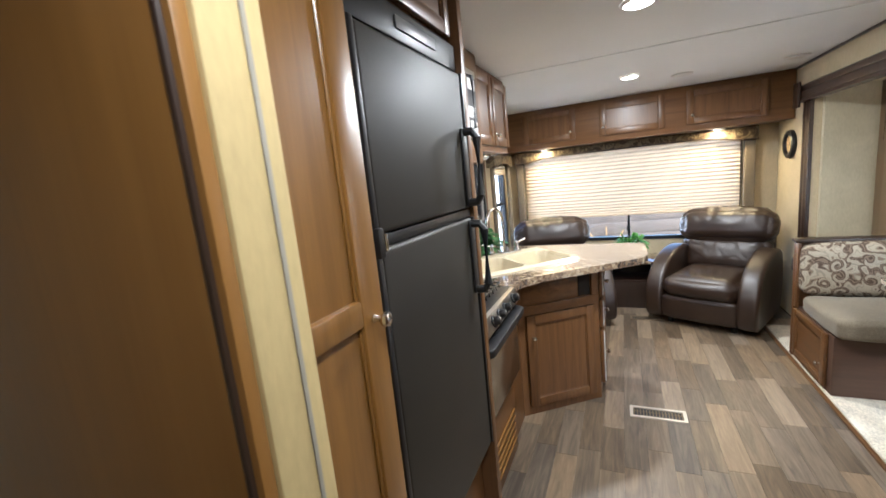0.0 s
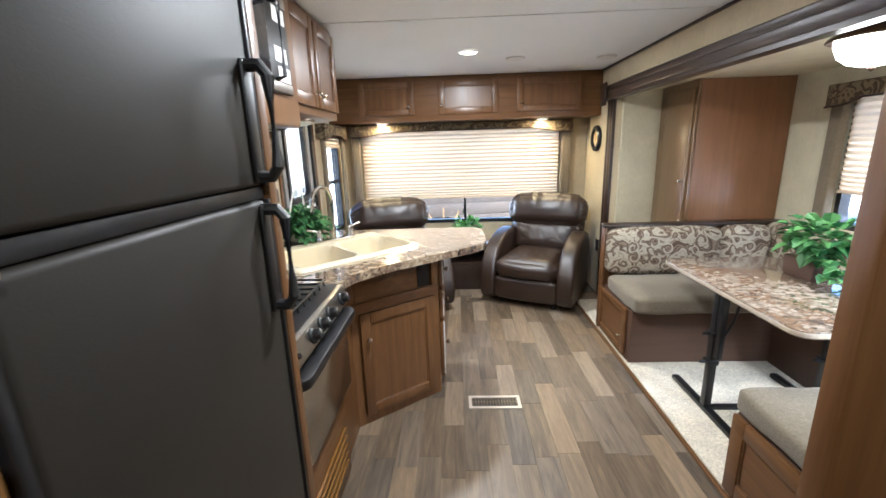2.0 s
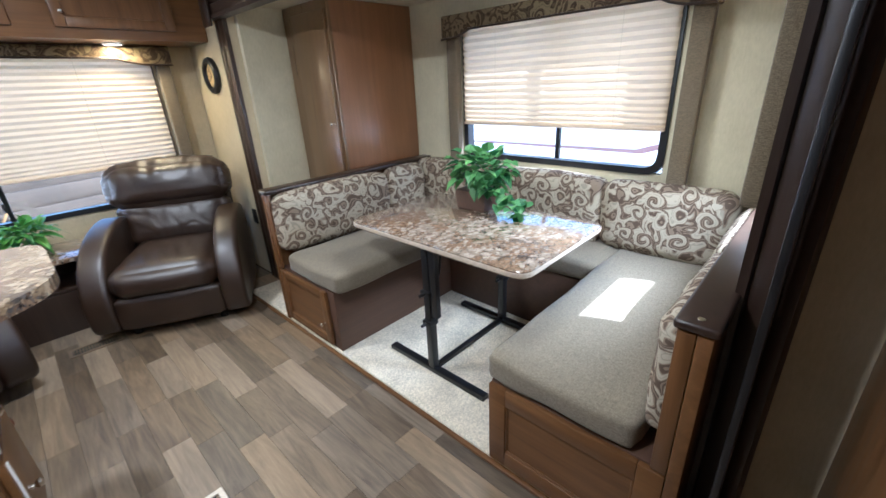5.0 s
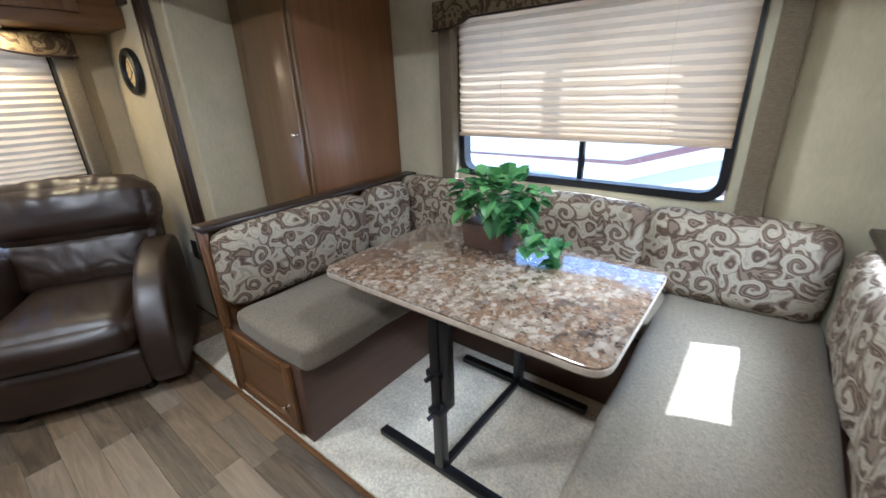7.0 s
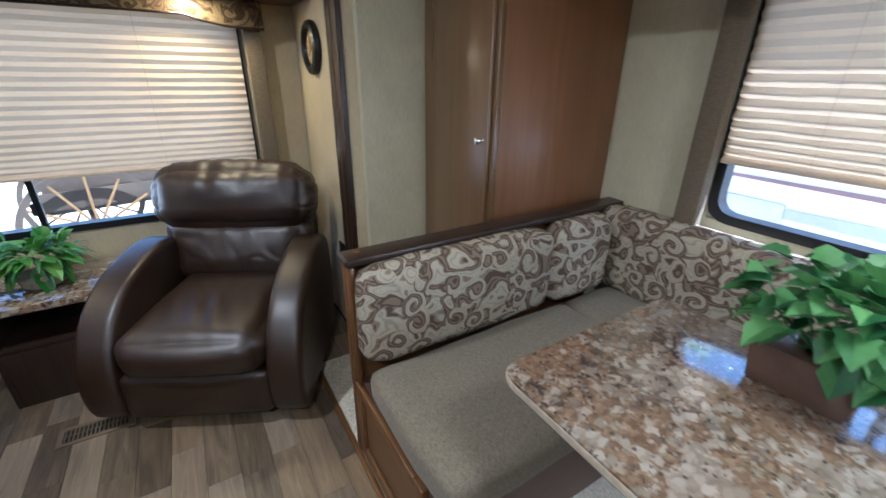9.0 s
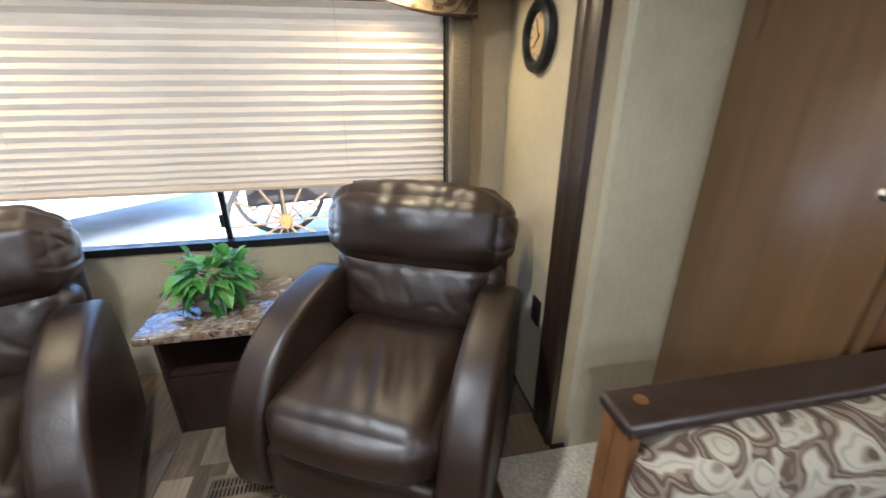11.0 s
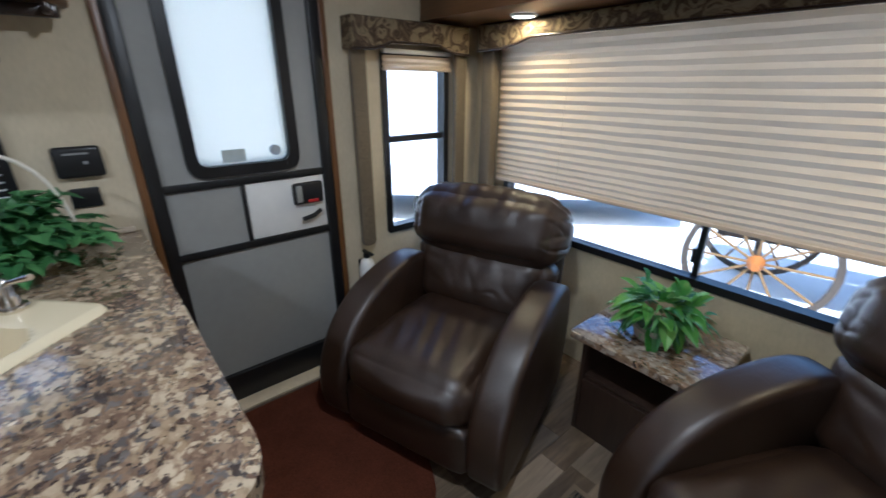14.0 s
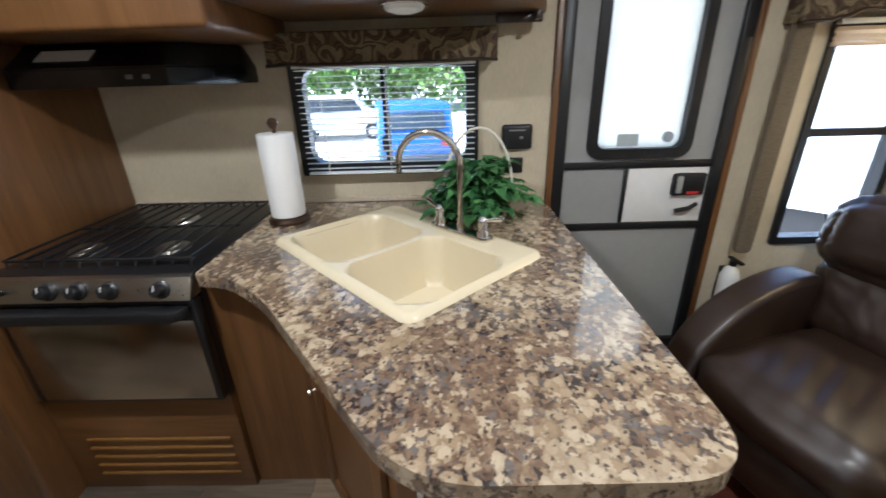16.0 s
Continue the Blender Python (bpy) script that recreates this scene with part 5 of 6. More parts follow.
d = part("door", box(2.066, 2.086, 3.71, 4.08, 0.10, SH - 0.06, 0.006), OLIVE, wd)
part("knob", moved(knob_mesh(0, 0, 0, 1.15), face_matrix((2.0655, 3.736, 1.152), (0, -1, 0), (-1, 0, 0))), CHROME, d)
part("base_board", box(2.04, 2.086, 3.72, SY1 - 0.01, 0.022, 0.095, 0.004), DARKWOOD, wd)

# clock
ck = thing("wall_clock", "round wall clock with a black rim and tan face", "clock", (XE - 0.02, 4.68, 1.37))
m = Matrix.Translation((XE - 0.002, 4.68, 1.49)) @ Matrix.Rotation(radians(-90), 4, "Y")
part("rim", moved(lathe([(0.118, 0), (0.122, 0.014), (0.116, 0.03), (0.1, 0.038), (0.086, 0.034), (0.078, 0.012)], 0, 0, 40), m), BLACK, ck)
face = part("face", moved(cyl(0, 0, 0.0125, 0.0135, 0.0775, n=40), m), plain("clock_face", (0.55, 0.4, 0.2), 0.6, 0, 0.2), ck)
for a, ln, w in ((40, 0.05, 0.004), (-62, 0.07, 0.003)):
    hm = m @ Matrix.Rotation(radians(a), 4, "Z")
    part("clock_arm", moved(box(-w, w, -0.01, ln, 0.0145, 0.016, 0.0005), hm), BLACK, ck)
for k in range(12):
    hm = m @ Matrix.Rotation(radians(30 * k), 4, "Z")
    part("hour_mark", moved(box(-0.003, 0.003, 0.058, 0.071, 0.0138, 0.0148, 0), hm), BLACK, ck)

# nightstand
ns = thing("end_table", "dark end table with a stone-pattern top and open shelf", "end table", (0.46, 4.77, 0))
part("tabletop", prism(rounded([(0.205, 4.555), (0.71, 4.555), (0.71, 4.985), (0.205, 4.985)], 0.02), 0.466, 0.496, "z", 0.004), TABLETOP, ns)
for x in (0.25, 0.645):
    part("side_panel", prism([(x, 0.0), (x + 0.018, 0.0), (x + 0.018, 0.465), (x, 0.465)], 4.60, 4.96, "y", 0.002), DARKWOOD, ns)
part("back_panel", box(0.2685, 0.6445, 4.94, 4.958, 0.0, 0.465, 0.002), DARKWOOD, ns)
part("shelf", box(0.2685, 0.6445, 4.615, 4.939, 0.27, 0.288, 0.002), DARKWOOD, ns)
part("front_panel", box(0.2685, 0.6445, 4.602, 4.618, 0.0, 0.269, 0.002), DARKWOOD, ns)

# ---- recliners ----
def recliner(label):
    """Leather recliner, facing -y, its middle at the origin."""
    r = thing("recliner", label, "armchair", (0, 0, 0), "recliners", local=True)
    prof = [(0.30, 0.06), (0.35, 0.35), (0.31, 0.60), (0.18, 0.645), (0.0, 0.63), (-0.17, 0.575), (-0.30, 0.47), (-0.375, 0.33), (-0.39, 0.18), (-0.36, 0.05)]
    prof = rounded(prof, 0.12, 4)
    thread = plain("leather_seam", (0.09, 0.06, 0.045), 0.6)
    for s in (-1, 1):
        a, b = sorted((s * 0.255, s * 0.385))
        bm = prism(prof, a, b, "x")
        es = [e for e in bm.edges if e.calc_face_angle(0) > radians(50)]
        bmesh.ops.bevel(bm, geom=es, offset=0.034, segments=4, profile=0.55, affect="EDGES", clamp_overlap=True)
        arm = part("arm", bm, LEATHER, r)
        for w in (s * 0.285, s * 0.355):
            seam = [(w, y, z) for y, z in [(0.24, 0.622), (0.15, 0.637), (0.0, 0.618), (-0.15, 0.568), (-0.27, 0.475), (-0.345, 0.36), (-0.377, 0.25), (-0.378, 0.15)]]
            part("seam", tube(seam, 0.0022, 6), thread, arm)
    def fold(a, b, c, width=0.22):
        """A crease: 1 in the valley, 0 on the swells."""
        return max(0.0, 1 - abs(noise.noise(Vector((a, b, c)))) / width)

    bm = cushion(-0.253, 0.253, -0.385, 0.24, 0.25, 0.45, 0.085, 0.028, 0.0, 46, 3, 9)
    for v in bm.verts:
        x, y, z = v.co
        if z > 0.36 and y < 0.2:
            k = math.exp(-((y + 0.12) / 0.16) ** 2) * math.exp(-(x / 0.2) ** 2)
            v.co.z += k * (0.005 * math.sin((x + 0.3 * (y + 0.1)) * 80 + 2.5 * noise.noise(Vector((x * 6, y * 6, 1)))) - 0.006 * fold(x * 15 + y * 4, y * 2.5, 1.7, 0.3))
            v.co.z -= 0.012 * math.exp(-((x * x) / 0.03 + (y + 0.05) ** 2 / 0.03))
    part("seat", bm, LEATHER, r, degrees=60)
    bm = cushion(-0.253, 0.253, -0.375, -0.28, 0.07, 0.275, 0.03, 0.012, 0.004, 12, 5)
    part("footrest", bm, LEATHER, r, degrees=60)
    part("base", box(-0.25, 0.25, -0.28, 0.32, 0.035, 0.26, 0.01), BLACK, r)
    tilt = Matrix.Translation((0, 0.19, 0.40)) @ Matrix.Rotation(radians(-14), 4, "X")
    bm = cushion(-0.275, 0.275, -0.03, 0.16, 0.0, 0.315, 0.07, 0.035, 0.005, 40, 7, 8)
    for v in bm.verts:
        x, y, z = v.co
        if z > 0.16:
            v.co.x *= 1 + 0.14 * (z - 0.16) / 0.15
        if y < 0.03:
            v.co.y += 0.003 * math.sin(x * 60 + 2.5 * noise.noise(Vector((x * 5, z * 5, 3)))) * max(0, 1 - abs(z - 0.24) / 0.12)
            v.co.y += 0.004 * fold(x * 10 + z * 6, z * 6 - x * 3, 4.2, 0.16)
            v.co.y -= 0.012 * math.exp(-((z - 0.1) / 0.06) ** 2) * (1 - (x / 0.3) ** 2)
    part("back_cushion", moved(bm, tilt), LEATHER, r, degrees=60)
    bm = cushion(-0.325, 0.325, -0.085, 0.15, 0.275, 0.575, 0.095, 0.03, 0.005, 46, 9, 8)
    for v in bm.verts:
        x, y, z = v.co
        pull = max(0, 1 - abs(abs(x) - 0.3) / 0.09)
        v.co.y += 0.004 * math.sin(x * 55 + 3 * noise.noise(Vector((x * 5, z * 5, 8)))) * max(0, (0.10 - y) / 0.17) * max(0, (z - 0.40) / 0.2)
        v.co.z += 0.008 * pull * math.sin(y * 70 + z * 40)
        top = max(0.0, min(1.0, (z - 0.42) / 0.1))
        v.co.y += 0.006 * top * (1 if y < 0.05 else 0.2) * fold(x * 12, z * 3 + y * 3, 6.1, 0.3)
        v.co.z -= 0.005 * top * fold(x * 14, y * 5, 9.3, 0.3)
        side = max(0.0, (abs(x) - 0.24) / 0.085)
        v.co.x -= math.copysign(0.008 * side * fold(z * 16, y * 10, 2.2), x)
    part("head_cushion", moved(bm, tilt), LEATHER, r, degrees=60)
    bm = moved(cushion(-0.31, 0.31, 0.11, 0.20, -0.2, 0.53, 0.04, 0.01, 0.004, 12, 11), tilt)
    part("back_shell", bm, LEATHER, r, degrees=60)
    sm = [(-0.27 + 0.054 * k, 0.035, 0.582 + 0.012 * math.sin(math.pi * k / 10)) for k in range(11)]
    part("seam", moved(tube(sm, 0.0025, 6), tilt), thread, r)
    for x in (-0.22, 0.22):
        for y in (-0.27, 0.27):
            part("foot", cyl(x, y, 0.0, 0.036, 0.022), BLACK, r)
    for o in r.children_recursive:
        o.data.transform(Matrix.Diagonal((1.12, 1.05, 1.0, 1.0)))
    return r


r1 = recliner("brown leather recliner with a plump headrest beside the cream wall")
r1.matrix_basis = pose(1.12, 4.41, 0, 0, 0, -27)
r2 = copy_thing(r1, pose(-0.21, 4.28, 0, 0, 0, 19))
tagged(r2, "brown leather recliner with a plump headrest near the entry door")

# mat
bm = prism(rounded([(-0.74, 3.36), (0.12, 3.40), (0.2, 3.9), (-0.06, 4.02), (-0.74, 4.06)], [0.02, 0.1, 0.2, 0.1, 0.02], 6), 0.0005, 0.011, "z", 0.003)
solo("door_mat", bm, MAT, "rust-brown looped door mat on the floor", "mat")


# floor registers
def register(label, x, y, w, d, finish):
    slat_mat = plain("register_slat", (0.2, 0.155, 0.1), 0.45, 0.4)
    v = thing("floor_register", label, "floor vent", (x, y, 0.0), group="floor registers")
    part("rim", moved(pane_frame("y", 0.0005, 0.006, -w / 2, w / 2, -d / 2, d / 2, 0.018, 0.006), Matrix.Translation((x, y, 0)) @ Matrix.Rotation(radians(-90), 4, "X") @ Matrix.Scale(-1, 4, (0, 1, 0))), finish, v)
    # flat black sheet painted for the shade of the duct below the slats
    part("duct_shade", box(x - w / 2 + 0.018, x + w / 2 - 0.018, y - d / 2 + 0.018, y + d / 2 - 0.018, 0.0003, 0.001, 0), BLACK, v)
    n = 16
    for k in range(n):
        xx = x - w / 2 + 0.024 + (w - 0.048) * k / (n - 1)
        part("slat", box(xx - 0.0028, xx + 0.0028, y - d / 2 + 0.0185, y + d / 2 - 0.0185, 0.0012, 0.0045, 0), slat_mat, v)
    part("cross_bar", box(x - w / 2 + 0.0185, x + w / 2 - 0.0185, y - 0.003, y + 0.003, 0.0046, 0.0055, 0), slat_mat, v)
    return v


register("pale metal floor register set in the vinyl floor", 0.553, 2.655, 0.30, 0.12, plain("register_pale", (0.62, 0.56, 0.47), 0.4, 0.3))
register("brown metal floor register by the recliners", 0.56, 4.30, 0.26, 0.11, plain("register_brown", (0.2, 0.15, 0.1), 0.45, 0.3))

# ---- lamps ----
def downlight(label, x, y, z, r=0.07, name="ceiling_light", watts=6.0, tone=(1.0, 0.88, 0.72)):
    t = thing(name, label, "lamp", (x, y, z - 0.012))
    part("rim", lathe([(r, z - 0.0005), (r, z - 0.006), (r * 0.86, z - 0.012), (r * 0.8, z - 0.011)], x, y, 28, False), WHITE, t)
    part("lens", cyl(x, y, z - 0.0095, z - 0.006, r * 0.78, n=28), LENS, t, "glowing warm lens")
    lamp("downlight", x, y, z - 0.016, watts, r * 1.4, tone)


downlight("round white ceiling light, switched on", 0.46, 3.68, H)
downlight("round white ceiling light, switched on", 0.47, 2.12, H)
# added, unseen fixture: continues the row to brighten the dark hall
downlight("round white ceiling light, switched on", 0.47, 0.4, H, 0.07, "ceiling_light", 2.2)
downlight("round lamp under the overhead cabinet, switched on", -0.38, 4.83, 1.70, 0.06, "puck_light", 1.5, (1.0, 0.7, 0.32))
downlight("round lamp under the overhead cabinet, switched on", 1.22, 4.83, 1.70, 0.06, "puck_light", 1.5, (1.0, 0.7, 0.32))
dx, dy = 2.0, 2.34
dl = thing("dome_light", "frosted dome ceiling lamp over the dinette, switched on", "lamp", (dx, dy, SH - 0.18))
part("rim", lathe([(0.10, SH - 0.001), (0.12, SH - 0.02), (0.15, SH - 0.045), (0.155, SH - 0.055), (0.148, SH - 0.06), (0.12, SH - 0.05)], dx, dy, 36), bronze, dl, "bronze pan")
part("dome", lathe([(0.126, SH - 0.052), (0.124, SH - 0.08), (0.108, SH - 0.118), (0.076, SH - 0.145), (0.036, SH - 0.157), (0.006, SH - 0.16)], dx, dy, 36), LENS, dl, "glowing glass dome")
part("finial", lathe([(0.009, SH - 0.159), (0.013, SH - 0.167), (0.007, SH - 0.174), (0.002, SH - 0.178)], dx, dy, 14), bronze, dl)
lamp("downlight", dx, dy, SH - 0.182, 1.8, 0.22)
for x, y in ((0.83, 3.96), (1.55, 4.04)):
    t = thing("ceiling_speaker", "round white ceiling speaker", "speaker", (x, y, H - 0.012))
    part("rim", lathe([(0.075, H - 0.001), (0.072, H - 0.01), (0.06, H - 0.012), (0.004, H - 0.007)], x, y, 28), WHITE, t)


# ---- plants ----
def add_leaf(bm, base, d, length, width, lobes=0, droop=0.3):
    """One leaf with a midrib, folded a little and bent down."""
    d = Vector(d).normalized()
    side = d.cross(Vector((0, 0, 1)))
    side = side.normalized() if side.length > 0.05 else Vector((1, 0, 0))
    up = side.cross(d).normalized()
    shape = [(0.0, 0.0), (0.12, 0.75), (0.35, 1.0), (0.6, 0.8), (0.82, 0.42), (1.0, 0.0)] if not lobes else [(0.0, 0.0), (0.02, 0.62), (0.2, 1.0), (0.36, 0.78), (0.55, 0.86), (0.74, 0.5), (1.0, 0.0)]
    mid, left, right = [], [], []
    for t, w in shape:
        c = Vector(base) + d * (t * length) - Vector((0, 0, 1)) * (droop * length * t * t)
        mid.append(bm.verts.new(c))
        if 0 < w:
            left.append(bm.verts.new(c + side * w * width / 2 + up * 0.18 * w * width))
            right.append(bm.verts.new(c - side * w * width / 2 + up * 0.18 * w * width))
    n = len(mid)
    for s in (left, right):
        bm.faces.new((mid[0], mid[1], s[0]))
        for i in range(1, n - 2):
            bm.faces.new((mid[i], mid[i + 1], s[i], s[i - 1]))
        bm.faces.new((mid[n - 2], mid[n - 1], s[-1]))


def rnd(a, b):
    return random.uniform(a, b)


def foliage(centre, radii, count, length, width, lobes, droop, flat=0.2, seed=1):
    random.seed(seed)
    bm = bmesh.new()
    for _ in range(count):
        v = Vector((random.gauss(0, 1), random.gauss(0, 1), random.gauss(0.25, 0.8))).normalized()
        p = Vector(centre) + Vector((v.x * radii[0], v.y * radii[1], v.z * radii[2])) * rnd(0.35, 1.0)
        add_leaf(bm, p, v + Vector((rnd(-0.5, 0.5), rnd(-0.5, 0.5), rnd(-0.3, 0.4))), length * rnd(0.6, 1.2), width * rnd(0.7, 1.15), lobes, droop)
    return bm


pl = thing("potted_ivy", "green ivy in a brown wooden box on the table", "plant", (2.19, 2.66, 0.736))
pot = moved(prism([(-0.09, 0.0), (0.09, 0.0), (0.105, 0.1), (-0.105, 0.1)], -0.06, 0.06, "y", 0.004), Matrix.Translation((2.19, 2.66, 0.736)) @ Matrix.Rotation(radians(90), 4, "Z"))
part("pot", pot, BENCHWOOD, pl, "brown wooden box")
bm = foliage((2.19, 2.63, 0.945), (0.12, 0.2, 0.115), 135, 0.066, 0.078, 1, 0.35, seed=3)
random.seed(8)
for k in range(34):
    t = k / 33
    add_leaf(bm, (2.14 + rnd(-0.06, 0.04), 2.56 - 0.22 * t, 0.91 - 0.14 * t + rnd(-0.035, 0.035)), (rnd(-1, 0.6), rnd(-1, 0.4), rnd(-0.4, 0.6)), 0.06, 0.068, 1, 0.35)
part("leaves", bm, IVY, pl, degrees=70)
bm = bmesh.new()
for k in range(16):
    a = rnd(0, 6.28)
    add_tube(bm, [(2.19, 2.66 + rnd(-0.05, 0.05), 0.83), (2.19 + 0.06 * math.cos(a), 2.66 + 0.09 * math.sin(a), 0.90), (2.19 + 0.11 * math.cos(a), 2.66 + 0.18 * math.sin(a), 0.90 + rnd(-0.06, 0.08))], 0.0025, 5)
part("stems", bm, IVY, pl)

pl = thing("potted_plant", "variegated green plant in a stone-coloured bowl", "plant", (0.45, 4.76, 0.497))
part("pot", lathe([(0.05, 0.497), (0.075, 0.51), (0.085, 0.55), (0.075, 0.56), (0.06, 0.55)], 0.45, 4.76), plain("stone_bowl", (0.3, 0.26, 0.21), 0.7), pl)
part("leaves", foliage((0.45, 4.75, 0.635), (0.13, 0.115, 0.09), 75, 0.11, 0.06, 0, 0.4, seed=5), POTHOS, pl, degrees=70)
part("leaves", foliage((0.45, 4.75, 0.63), (0.15, 0.13, 0.1), 90, 0.075, 0.022, 0, 0.7, seed=6), IVY, pl, "narrow grey-green leaves", degrees=70)

pl = thing("potted_fern", "dark green fern in a white handled basket by the sink", "plant", (-0.635, 3.03, 0.911))
part("basket", lathe([(0.05, 0.911), (0.07, 0.93), (0.08, 1.0), (0.07, 1.0), (0.06, 0.94)], -0.635, 3.03), plain("white_wicker", (0.6, 0.55, 0.45), 0.7), pl)
part("handle", tube([(-0.635 + 0.02 * math.sin(a), 3.03 + 0.13 * math.cos(a), 1.0 + 0.24 * math.sin(a)) for a in [math.pi * k / 14 for k in range(15)]], 0.005, 8), plain("white_cane", (0.7, 0.66, 0.58), 0.6), pl)
random.seed(12)
bm = bmesh.new()
for k in range(74):
    a, tilt, ln = rnd(0, 6.28), rnd(0.0, 1.35), rnd(0.14, 0.25)
    dx, dy = math.cos(a) * math.cos(tilt), math.sin(a) * math.cos(tilt)
    for j in range(6):
        t = (j + 1.5) / 7.5
        p = Vector((-0.635 + dx * ln * t, 3.03 + dy * ln * t, max(0.945, 1.0 + math.sin(tilt) * ln * 0.95 * t - 0.10 * t * t)))
        w = 0.078 * (1 - 0.45 * t)
        for s in (-1, 1):
            add_leaf(bm, p, (dx * 0.8 - dy * s + rnd(-0.3, 0.3), dy * 0.8 + dx * s + rnd(-0.3, 0.3), rnd(-0.1, 0.5)), w, 0.056 * (1 - 0.3 * t), 1, 0.35)
    add_leaf(bm, p, (dx, dy, 0.1), 0.07, 0.055, 1, 0.4)
for v in bm.verts:
    v.co += noise.noise_vector(v.co * 38.0) * 0.006
    v.co.x = max(v.co.x, XW + 0.02)
part("fronds", bm, FERN, pl, degrees=20)

# ---- outside ----
tagged(link_mesh("ground", box(-150, 150, -150, 150, -1.1, -0.9, 0), plain("pale_gravel", (0.72, 0.69, 0.63), 0.9, 0, 0.15, 3.0)), "pale sunlit gravel", kind="structure")


def trailer(label, x, y, rz, length, stripe, panes=True):
    t = thing("parked_trailer", label, "trailer", (x, y, -0.9), local=True)
    t.rotation_euler.z = radians(rz)
    part("body", prism(rounded([(-length / 2, 0.55), (length / 2, 0.55), (length / 2, 3.1), (-length / 2 + 0.5, 3.1), (-length / 2, 2.2)], [0.05, 0.05, 0.15, 0.5, 0.3]), -1.2, 1.2, "y", 0.04), plain("trailer_white", (0.75, 0.76, 0.77), 0.35, 0, 0.03), t)
    red = (0.22, 0.12, 0.12)
    for z, w, paint, rise in ((0.72, 0.05, red, 0.75), (0.9, 0.13, stripe, 0.95), (1.25, 0.05, red, 0.9)) if panes else ((0.95, 0.14, stripe, 0.4),):
        part("stripe", prism([(-length * 0.46, z), (-length * 0.1, z), (length * 0.12, z + rise * 0.6), (length * 0.3, z + rise), (length * 0.28, z + rise + w), (length * 0.1, z + rise * 0.6 + w), (-length * 0.11, z + w), (-length * 0.46, z + w * 0.5)], -1.212, -1.202, "y"), plain("stripe_paint", paint, 0.4), t)
    for k in ((-0.25, 0.2) if panes else ()):
        part("hatch", box(length * k - 0.35, length * k + 0.3, -1.226, -1.2135, 0.75, 1.05, 0.003), plain("hatch_grey", (0.55, 0.56, 0.58), 0.4), t)
    for k in (-0.4, 0.4):
        for s in (-1, 1):
            part("wheel", cyl(k, 0.36, s * 1.0 - 0.1, s * 1.0 + 0.1, 0.36, axis="y"), BLACK, t)
    part("chassis", box(-length / 2, length / 2, -0.5, 0.5, 0.4, 0.549, 0.01), BLACK, t)
    return t


trailer("white travel trailer with grey stripes parked outside", 7.6, 2.4, -90, 8.0, (0.42, 0.42, 0.45))
trailer("white travel trailer parked beyond the rear window", -4.9, 8.6, 45, 7.5, (0.55, 0.55, 0.57), False)


def wagon(x, y, rz):
    t = thing("wooden_wagon", "weathered wooden wagon with spoked wheels", "wagon", (x, y, -0.9), local=True)
    t.rotation_euler.z = radians(rz)
    wd = plain("grey_wood", (0.05, 0.036, 0.024), 0.8, 0, 0.4)
    hub = plain("orange_hub", (0.3, 0.1, 0.015), 0.6)
    spoke = plain("spoke_wood", (0.16, 0.09, 0.03), 0.7, 0, 0.3)
    for z in (0.85, 1.08, 1.31):
        for s in (-0.5, 0.5):
            part("side_plank", box(-1.4, 1.4, s - 0.02, s + 0.02, z, z + 0.2, 0.004), wd, t)
    part("bed", box(-1.4, 1.4, -0.47, 0.47, 0.8, 0.849, 0.004), wd, t)
    for x0 in (-1.0, 1.0):
        for s in (-0.75, 0.75):
            w = part("wheel", lathe([(0.60, -0.025), (0.66, -0.03), (0.66, 0.03), (0.60, 0.025), (0.60, -0.025)], 0, 0, 32, False), wd, t)
            w.matrix_local = Matrix.Translation((x0, s, 0.66)) @ Matrix.Rotation(radians(90), 4, "X")
            part("hub", lathe([(0.04, -0.16), (0.06, -0.06), (0.08, -0.03), (0.08, 0.03), (0.06, 0.06), (0.04, 0.16)], 0, 0, 18), hub, w)
            for k in range(12):
                part("spoke", tube([(0.08 * math.cos(k * math.pi / 6), 0.08 * math.sin(k * math.pi / 6), 0), (0.61 * math.cos(k * math.pi / 6), 0.61 * math.sin(k * math.pi / 6), 0)], 0.014, 6), spoke, w)
        part("axle", cyl(x0, 0.66, -0.74, 0.74, 0.04, axis="y"), wd, t)
    return t


wagon(0.92, 9.04, 12)

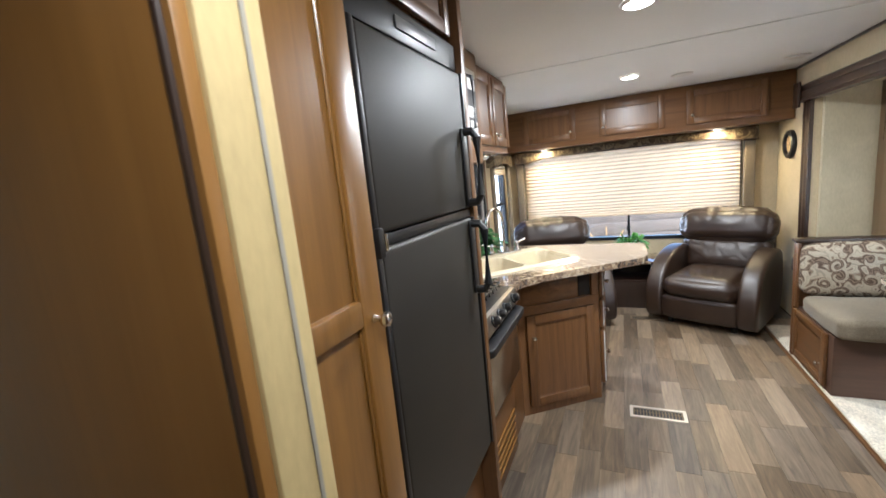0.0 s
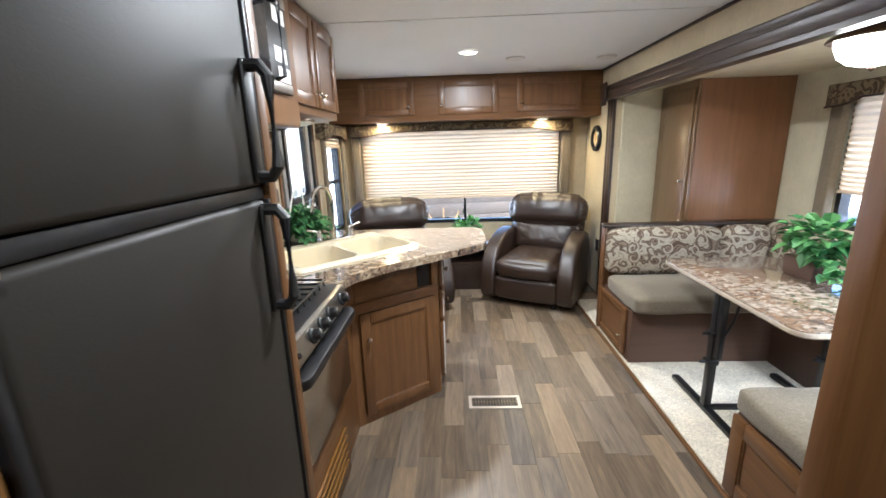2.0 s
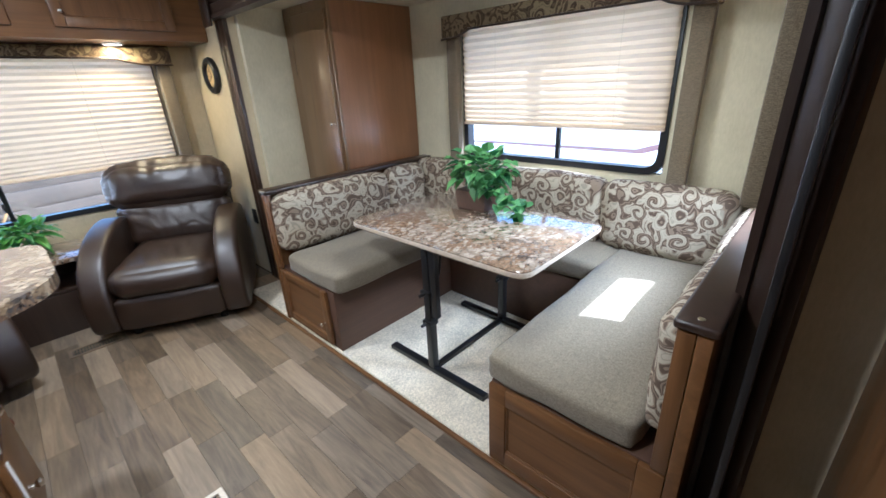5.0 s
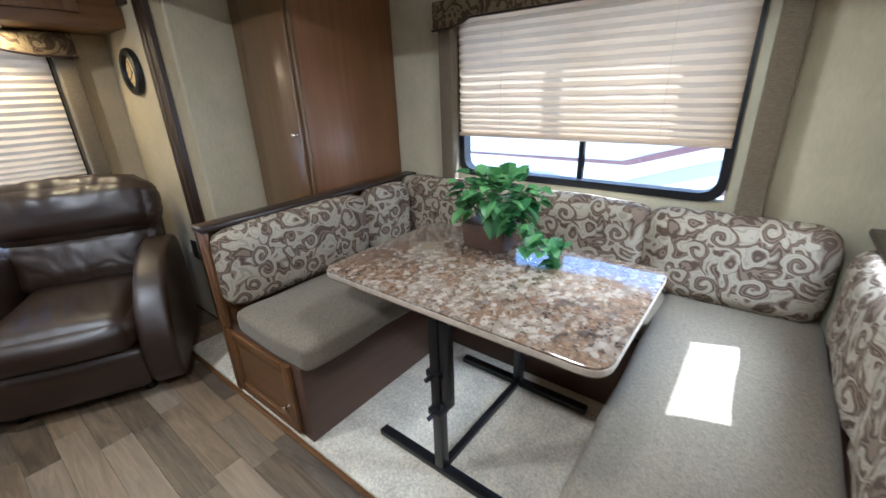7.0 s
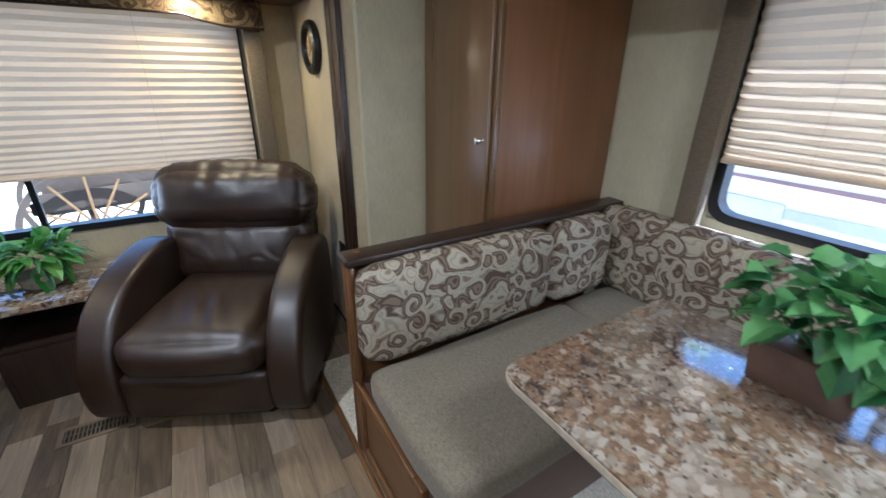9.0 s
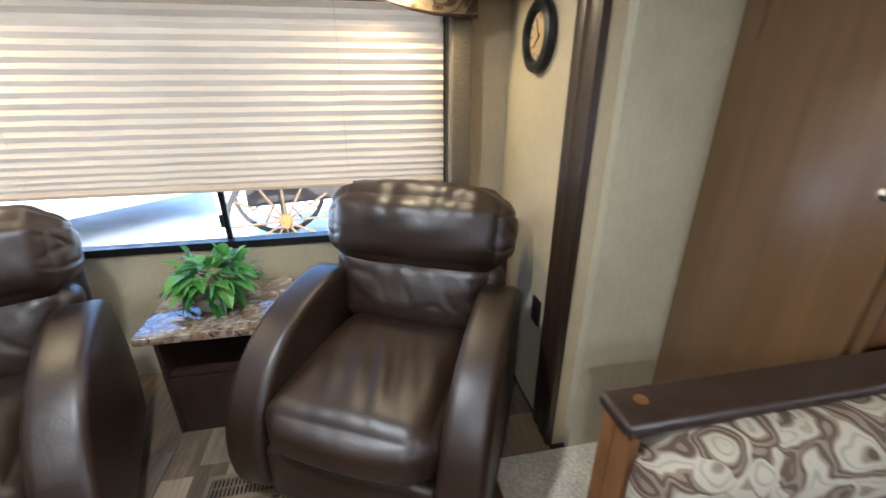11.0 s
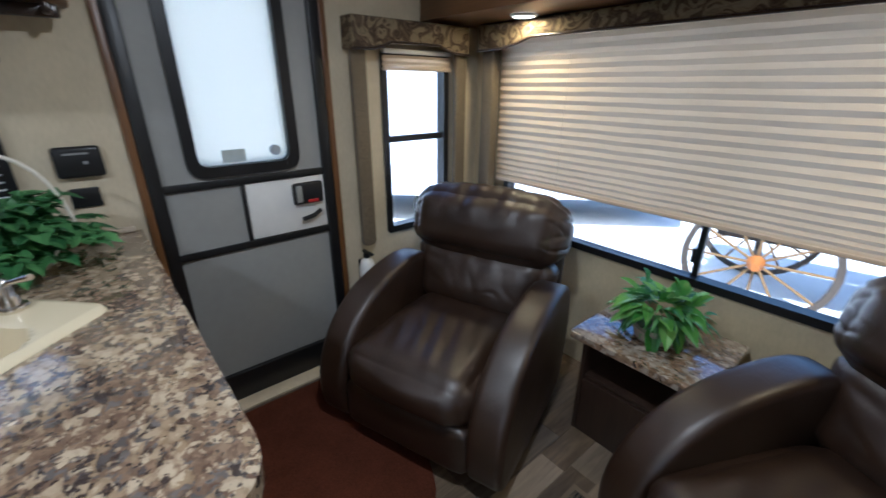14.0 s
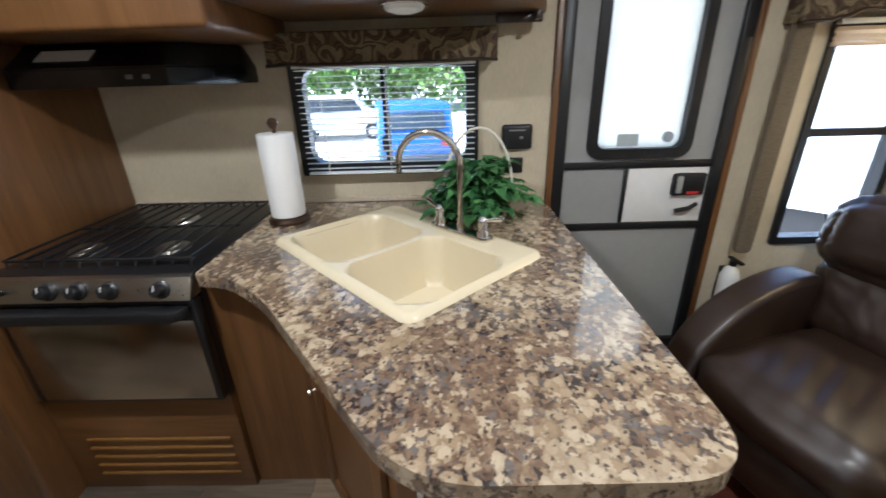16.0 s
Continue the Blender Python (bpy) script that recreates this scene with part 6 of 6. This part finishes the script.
def parked_car(label, x, y, rz, paint):
    car = thing("parked_car", label, "car", (x, y, -0.9), group="parked cars", local=True)
    car.rotation_euler.z = radians(rz)
    part("body", prism(rounded([(-2.1, 0.35), (2.1, 0.35), (2.15, 0.95), (1.25, 1.1), (0.7, 1.72), (-1.7, 1.75), (-2.1, 1.15), (-2.15, 0.9)], 0.12), -0.9, 0.9, "y", 0.08), paint, car)
    dark = plain("car_glass", (0.03, 0.04, 0.05), 0.1)
    for s in (-0.906, 0.902):
        part("side_window", prism([(-1.7, 1.14), (0.95, 1.14), (0.62, 1.6), (-1.5, 1.62)], s, s + 0.004, "y"), dark, car)
    part("rear_window", moved(box(-0.7, 0.7, 0.05, 0.5, 0.004, 0.01, 0.002), face_matrix((-2.15, 0, 1.14), (0, -1, 0), (-1, 0, 0)) @ Matrix.Rotation(radians(-33), 4, "X")), dark, car)
    for s in (-0.7, 0.7):
        part("tail_light", box(-2.165, -2.14, s - 0.1, s + 0.1, 0.78, 0.9, 0.006), plain("red_lens", (0.5, 0.02, 0.02), 0.3), car, "red tail light")
    part("bumper", box(-2.22, -2.12, -0.85, 0.85, 0.4, 0.58, 0.03), plain("bumper_dark", (0.06, 0.06, 0.065), 0.5), car)
    for wx in (-1.3, 1.3):
        for s in (-0.8, 0.8):
            w = part("wheel", cyl(wx, 0.33, s - 0.11, s + 0.11, 0.33, axis="y"), BLACK, car)
            part("rim", cyl(wx, 0.33, s - 0.115, s + 0.115, 0.2, axis="y"), STEEL, w)
    return car


parked_car("blue car parked beyond the kitchen window", -11.0, 1.8, 190, plain("blue_paint", (0.03, 0.12, 0.4), 0.25, 0, 0.05))
parked_car("white car parked on the gravel lot", -17.0, -1.6, 100, plain("white_paint", (0.72, 0.73, 0.74), 0.3, 0, 0.04))


def tree(label, x, y, h, seed, big=1.0):
    random.seed(seed)
    t = thing("tree", label, "tree", (x, y, -0.9))
    bm = bmesh.new()
    add_tube(bm, [(x, y, -0.9), (x + 0.05, y, h * 0.3), (x - 0.04, y + 0.05, h * 0.7)], [0.16, 0.12, 0.05], 8)
    leaves = bmesh.new()
    for k in range(9):
        a = rnd(0, 6.28)
        s, e = h * rnd(0.2, 0.45), Vector((x + 1.5 * big * math.cos(a), y + 1.5 * big * math.sin(a), h * rnd(-0.05, 0.9)))
        add_tube(bm, [(x, y, s), tuple((Vector((x, y, s)) + e) / 2 + Vector((0, 0, 0.2))), tuple(e)], [0.06, 0.04, 0.015], 6)
        for _ in range(430):
            p = e + Vector((random.gauss(0, 0.6), random.gauss(0, 0.6), random.gauss(0, 0.45))) * big
            add_leaf(leaves, p, (rnd(-1, 1), rnd(-1, 1), rnd(-0.6, 0.5)), 0.27 * big, 0.16 * big, 0, 0.3)
    part("trunk", bm, plain("bark", (0.12, 0.09, 0.06), 0.9), t)
    part("crown", leaves, TREELEAF, t, degrees=10)
    return t


for k, (x, y, big) in enumerate(((-33, -2.0, 2.3), (-35, 4.2, 2.4), (-32, 10.5, 2.3), (-34, -9.0, 2.4), (-36, 17.0, 2.4), (-37, -16.0, 2.5), (13.5, 6.8, 1.0), (14.0, 9.5, 1.0))):
    tree("leafy green tree in sunlight", x, y, (4.5 + 0.4 * (k % 3)) * (1.7 if big > 1 else 1), 20 + k, big)

bd = thing("lodge_building", "long ochre building with a red eave and pale posts", "building", (-17, 20, -0.9), local=True)
bd.rotation_euler.z = radians(42)
part("wall", box(-9, 9, 0, 5, 0, 4.6, 0.02), plain("ochre_wall", (0.42, 0.24, 0.08), 0.8), bd)
part("roof", prism([(-1.8, 4.3), (2.5, 6.2), (5.4, 4.5), (5.4, 4.7), (2.5, 6.5), (-1.8, 4.5)], -9.5, 9.5, "x"), plain("red_roof", (0.4, 0.1, 0.06), 0.7), bd)
part("eave_board", box(-9.5, 9.5, -1.95, -1.81, 4.2, 4.5, 0.01), plain("red_paint", (0.45, 0.08, 0.05), 0.6), bd)
for k in range(9):
    part("post", box(-8.6 + 2.1 * k, -8.45 + 2.1 * k, -1.6, -1.45, 0, 4.25, 0.01), plain("pale_post", (0.6, 0.55, 0.48), 0.7), bd)
    part("window", box(-7.9 + 2.1 * k, -7.1 + 2.1 * k, -0.03, -0.001, 1.6, 3.1, 0.005), plain("lodge_glass", (0.05, 0.07, 0.1), 0.15), bd)
part("railing", box(-8.9, 8.9, -1.58, -1.5, 0.9, 1.0, 0.01), plain("pale_rail", (0.6, 0.55, 0.48), 0.7), bd)

# ---- floor planks, last ----
random.seed(4)
PW, made = 0.112, {}
col = 0
x = XW
while x < XE:
    y = -1.15 + rnd(-0.5, 0)
    while y < YR:
        ln = random.choice((0.36, 0.42, 0.48, 0.54, 0.60))
        a, b = max(y, -1.15), min(y + ln, YR)
        xb = min(x + PW, XE)
        if b - a > 0.02 and xb - x > 0.02:
            key = (round(b - a, 3), round(xb - x, 3))
            if key not in made:
                bm = box(0.0004, key[1] - 0.0004, 0.0004, key[0] - 0.0004, -0.004, 0.0, 0.0007, 1)
                sharp(bm)
                me = bpy.data.meshes.new("plank")
                bm.to_mesh(me)
                bm.free()
                me.materials.append(PLANK)
                made[key] = me
            p = new("plank", made[key])
            p.parent, p.location = floor, (x, a, 0)
        y += ln
    x += PW
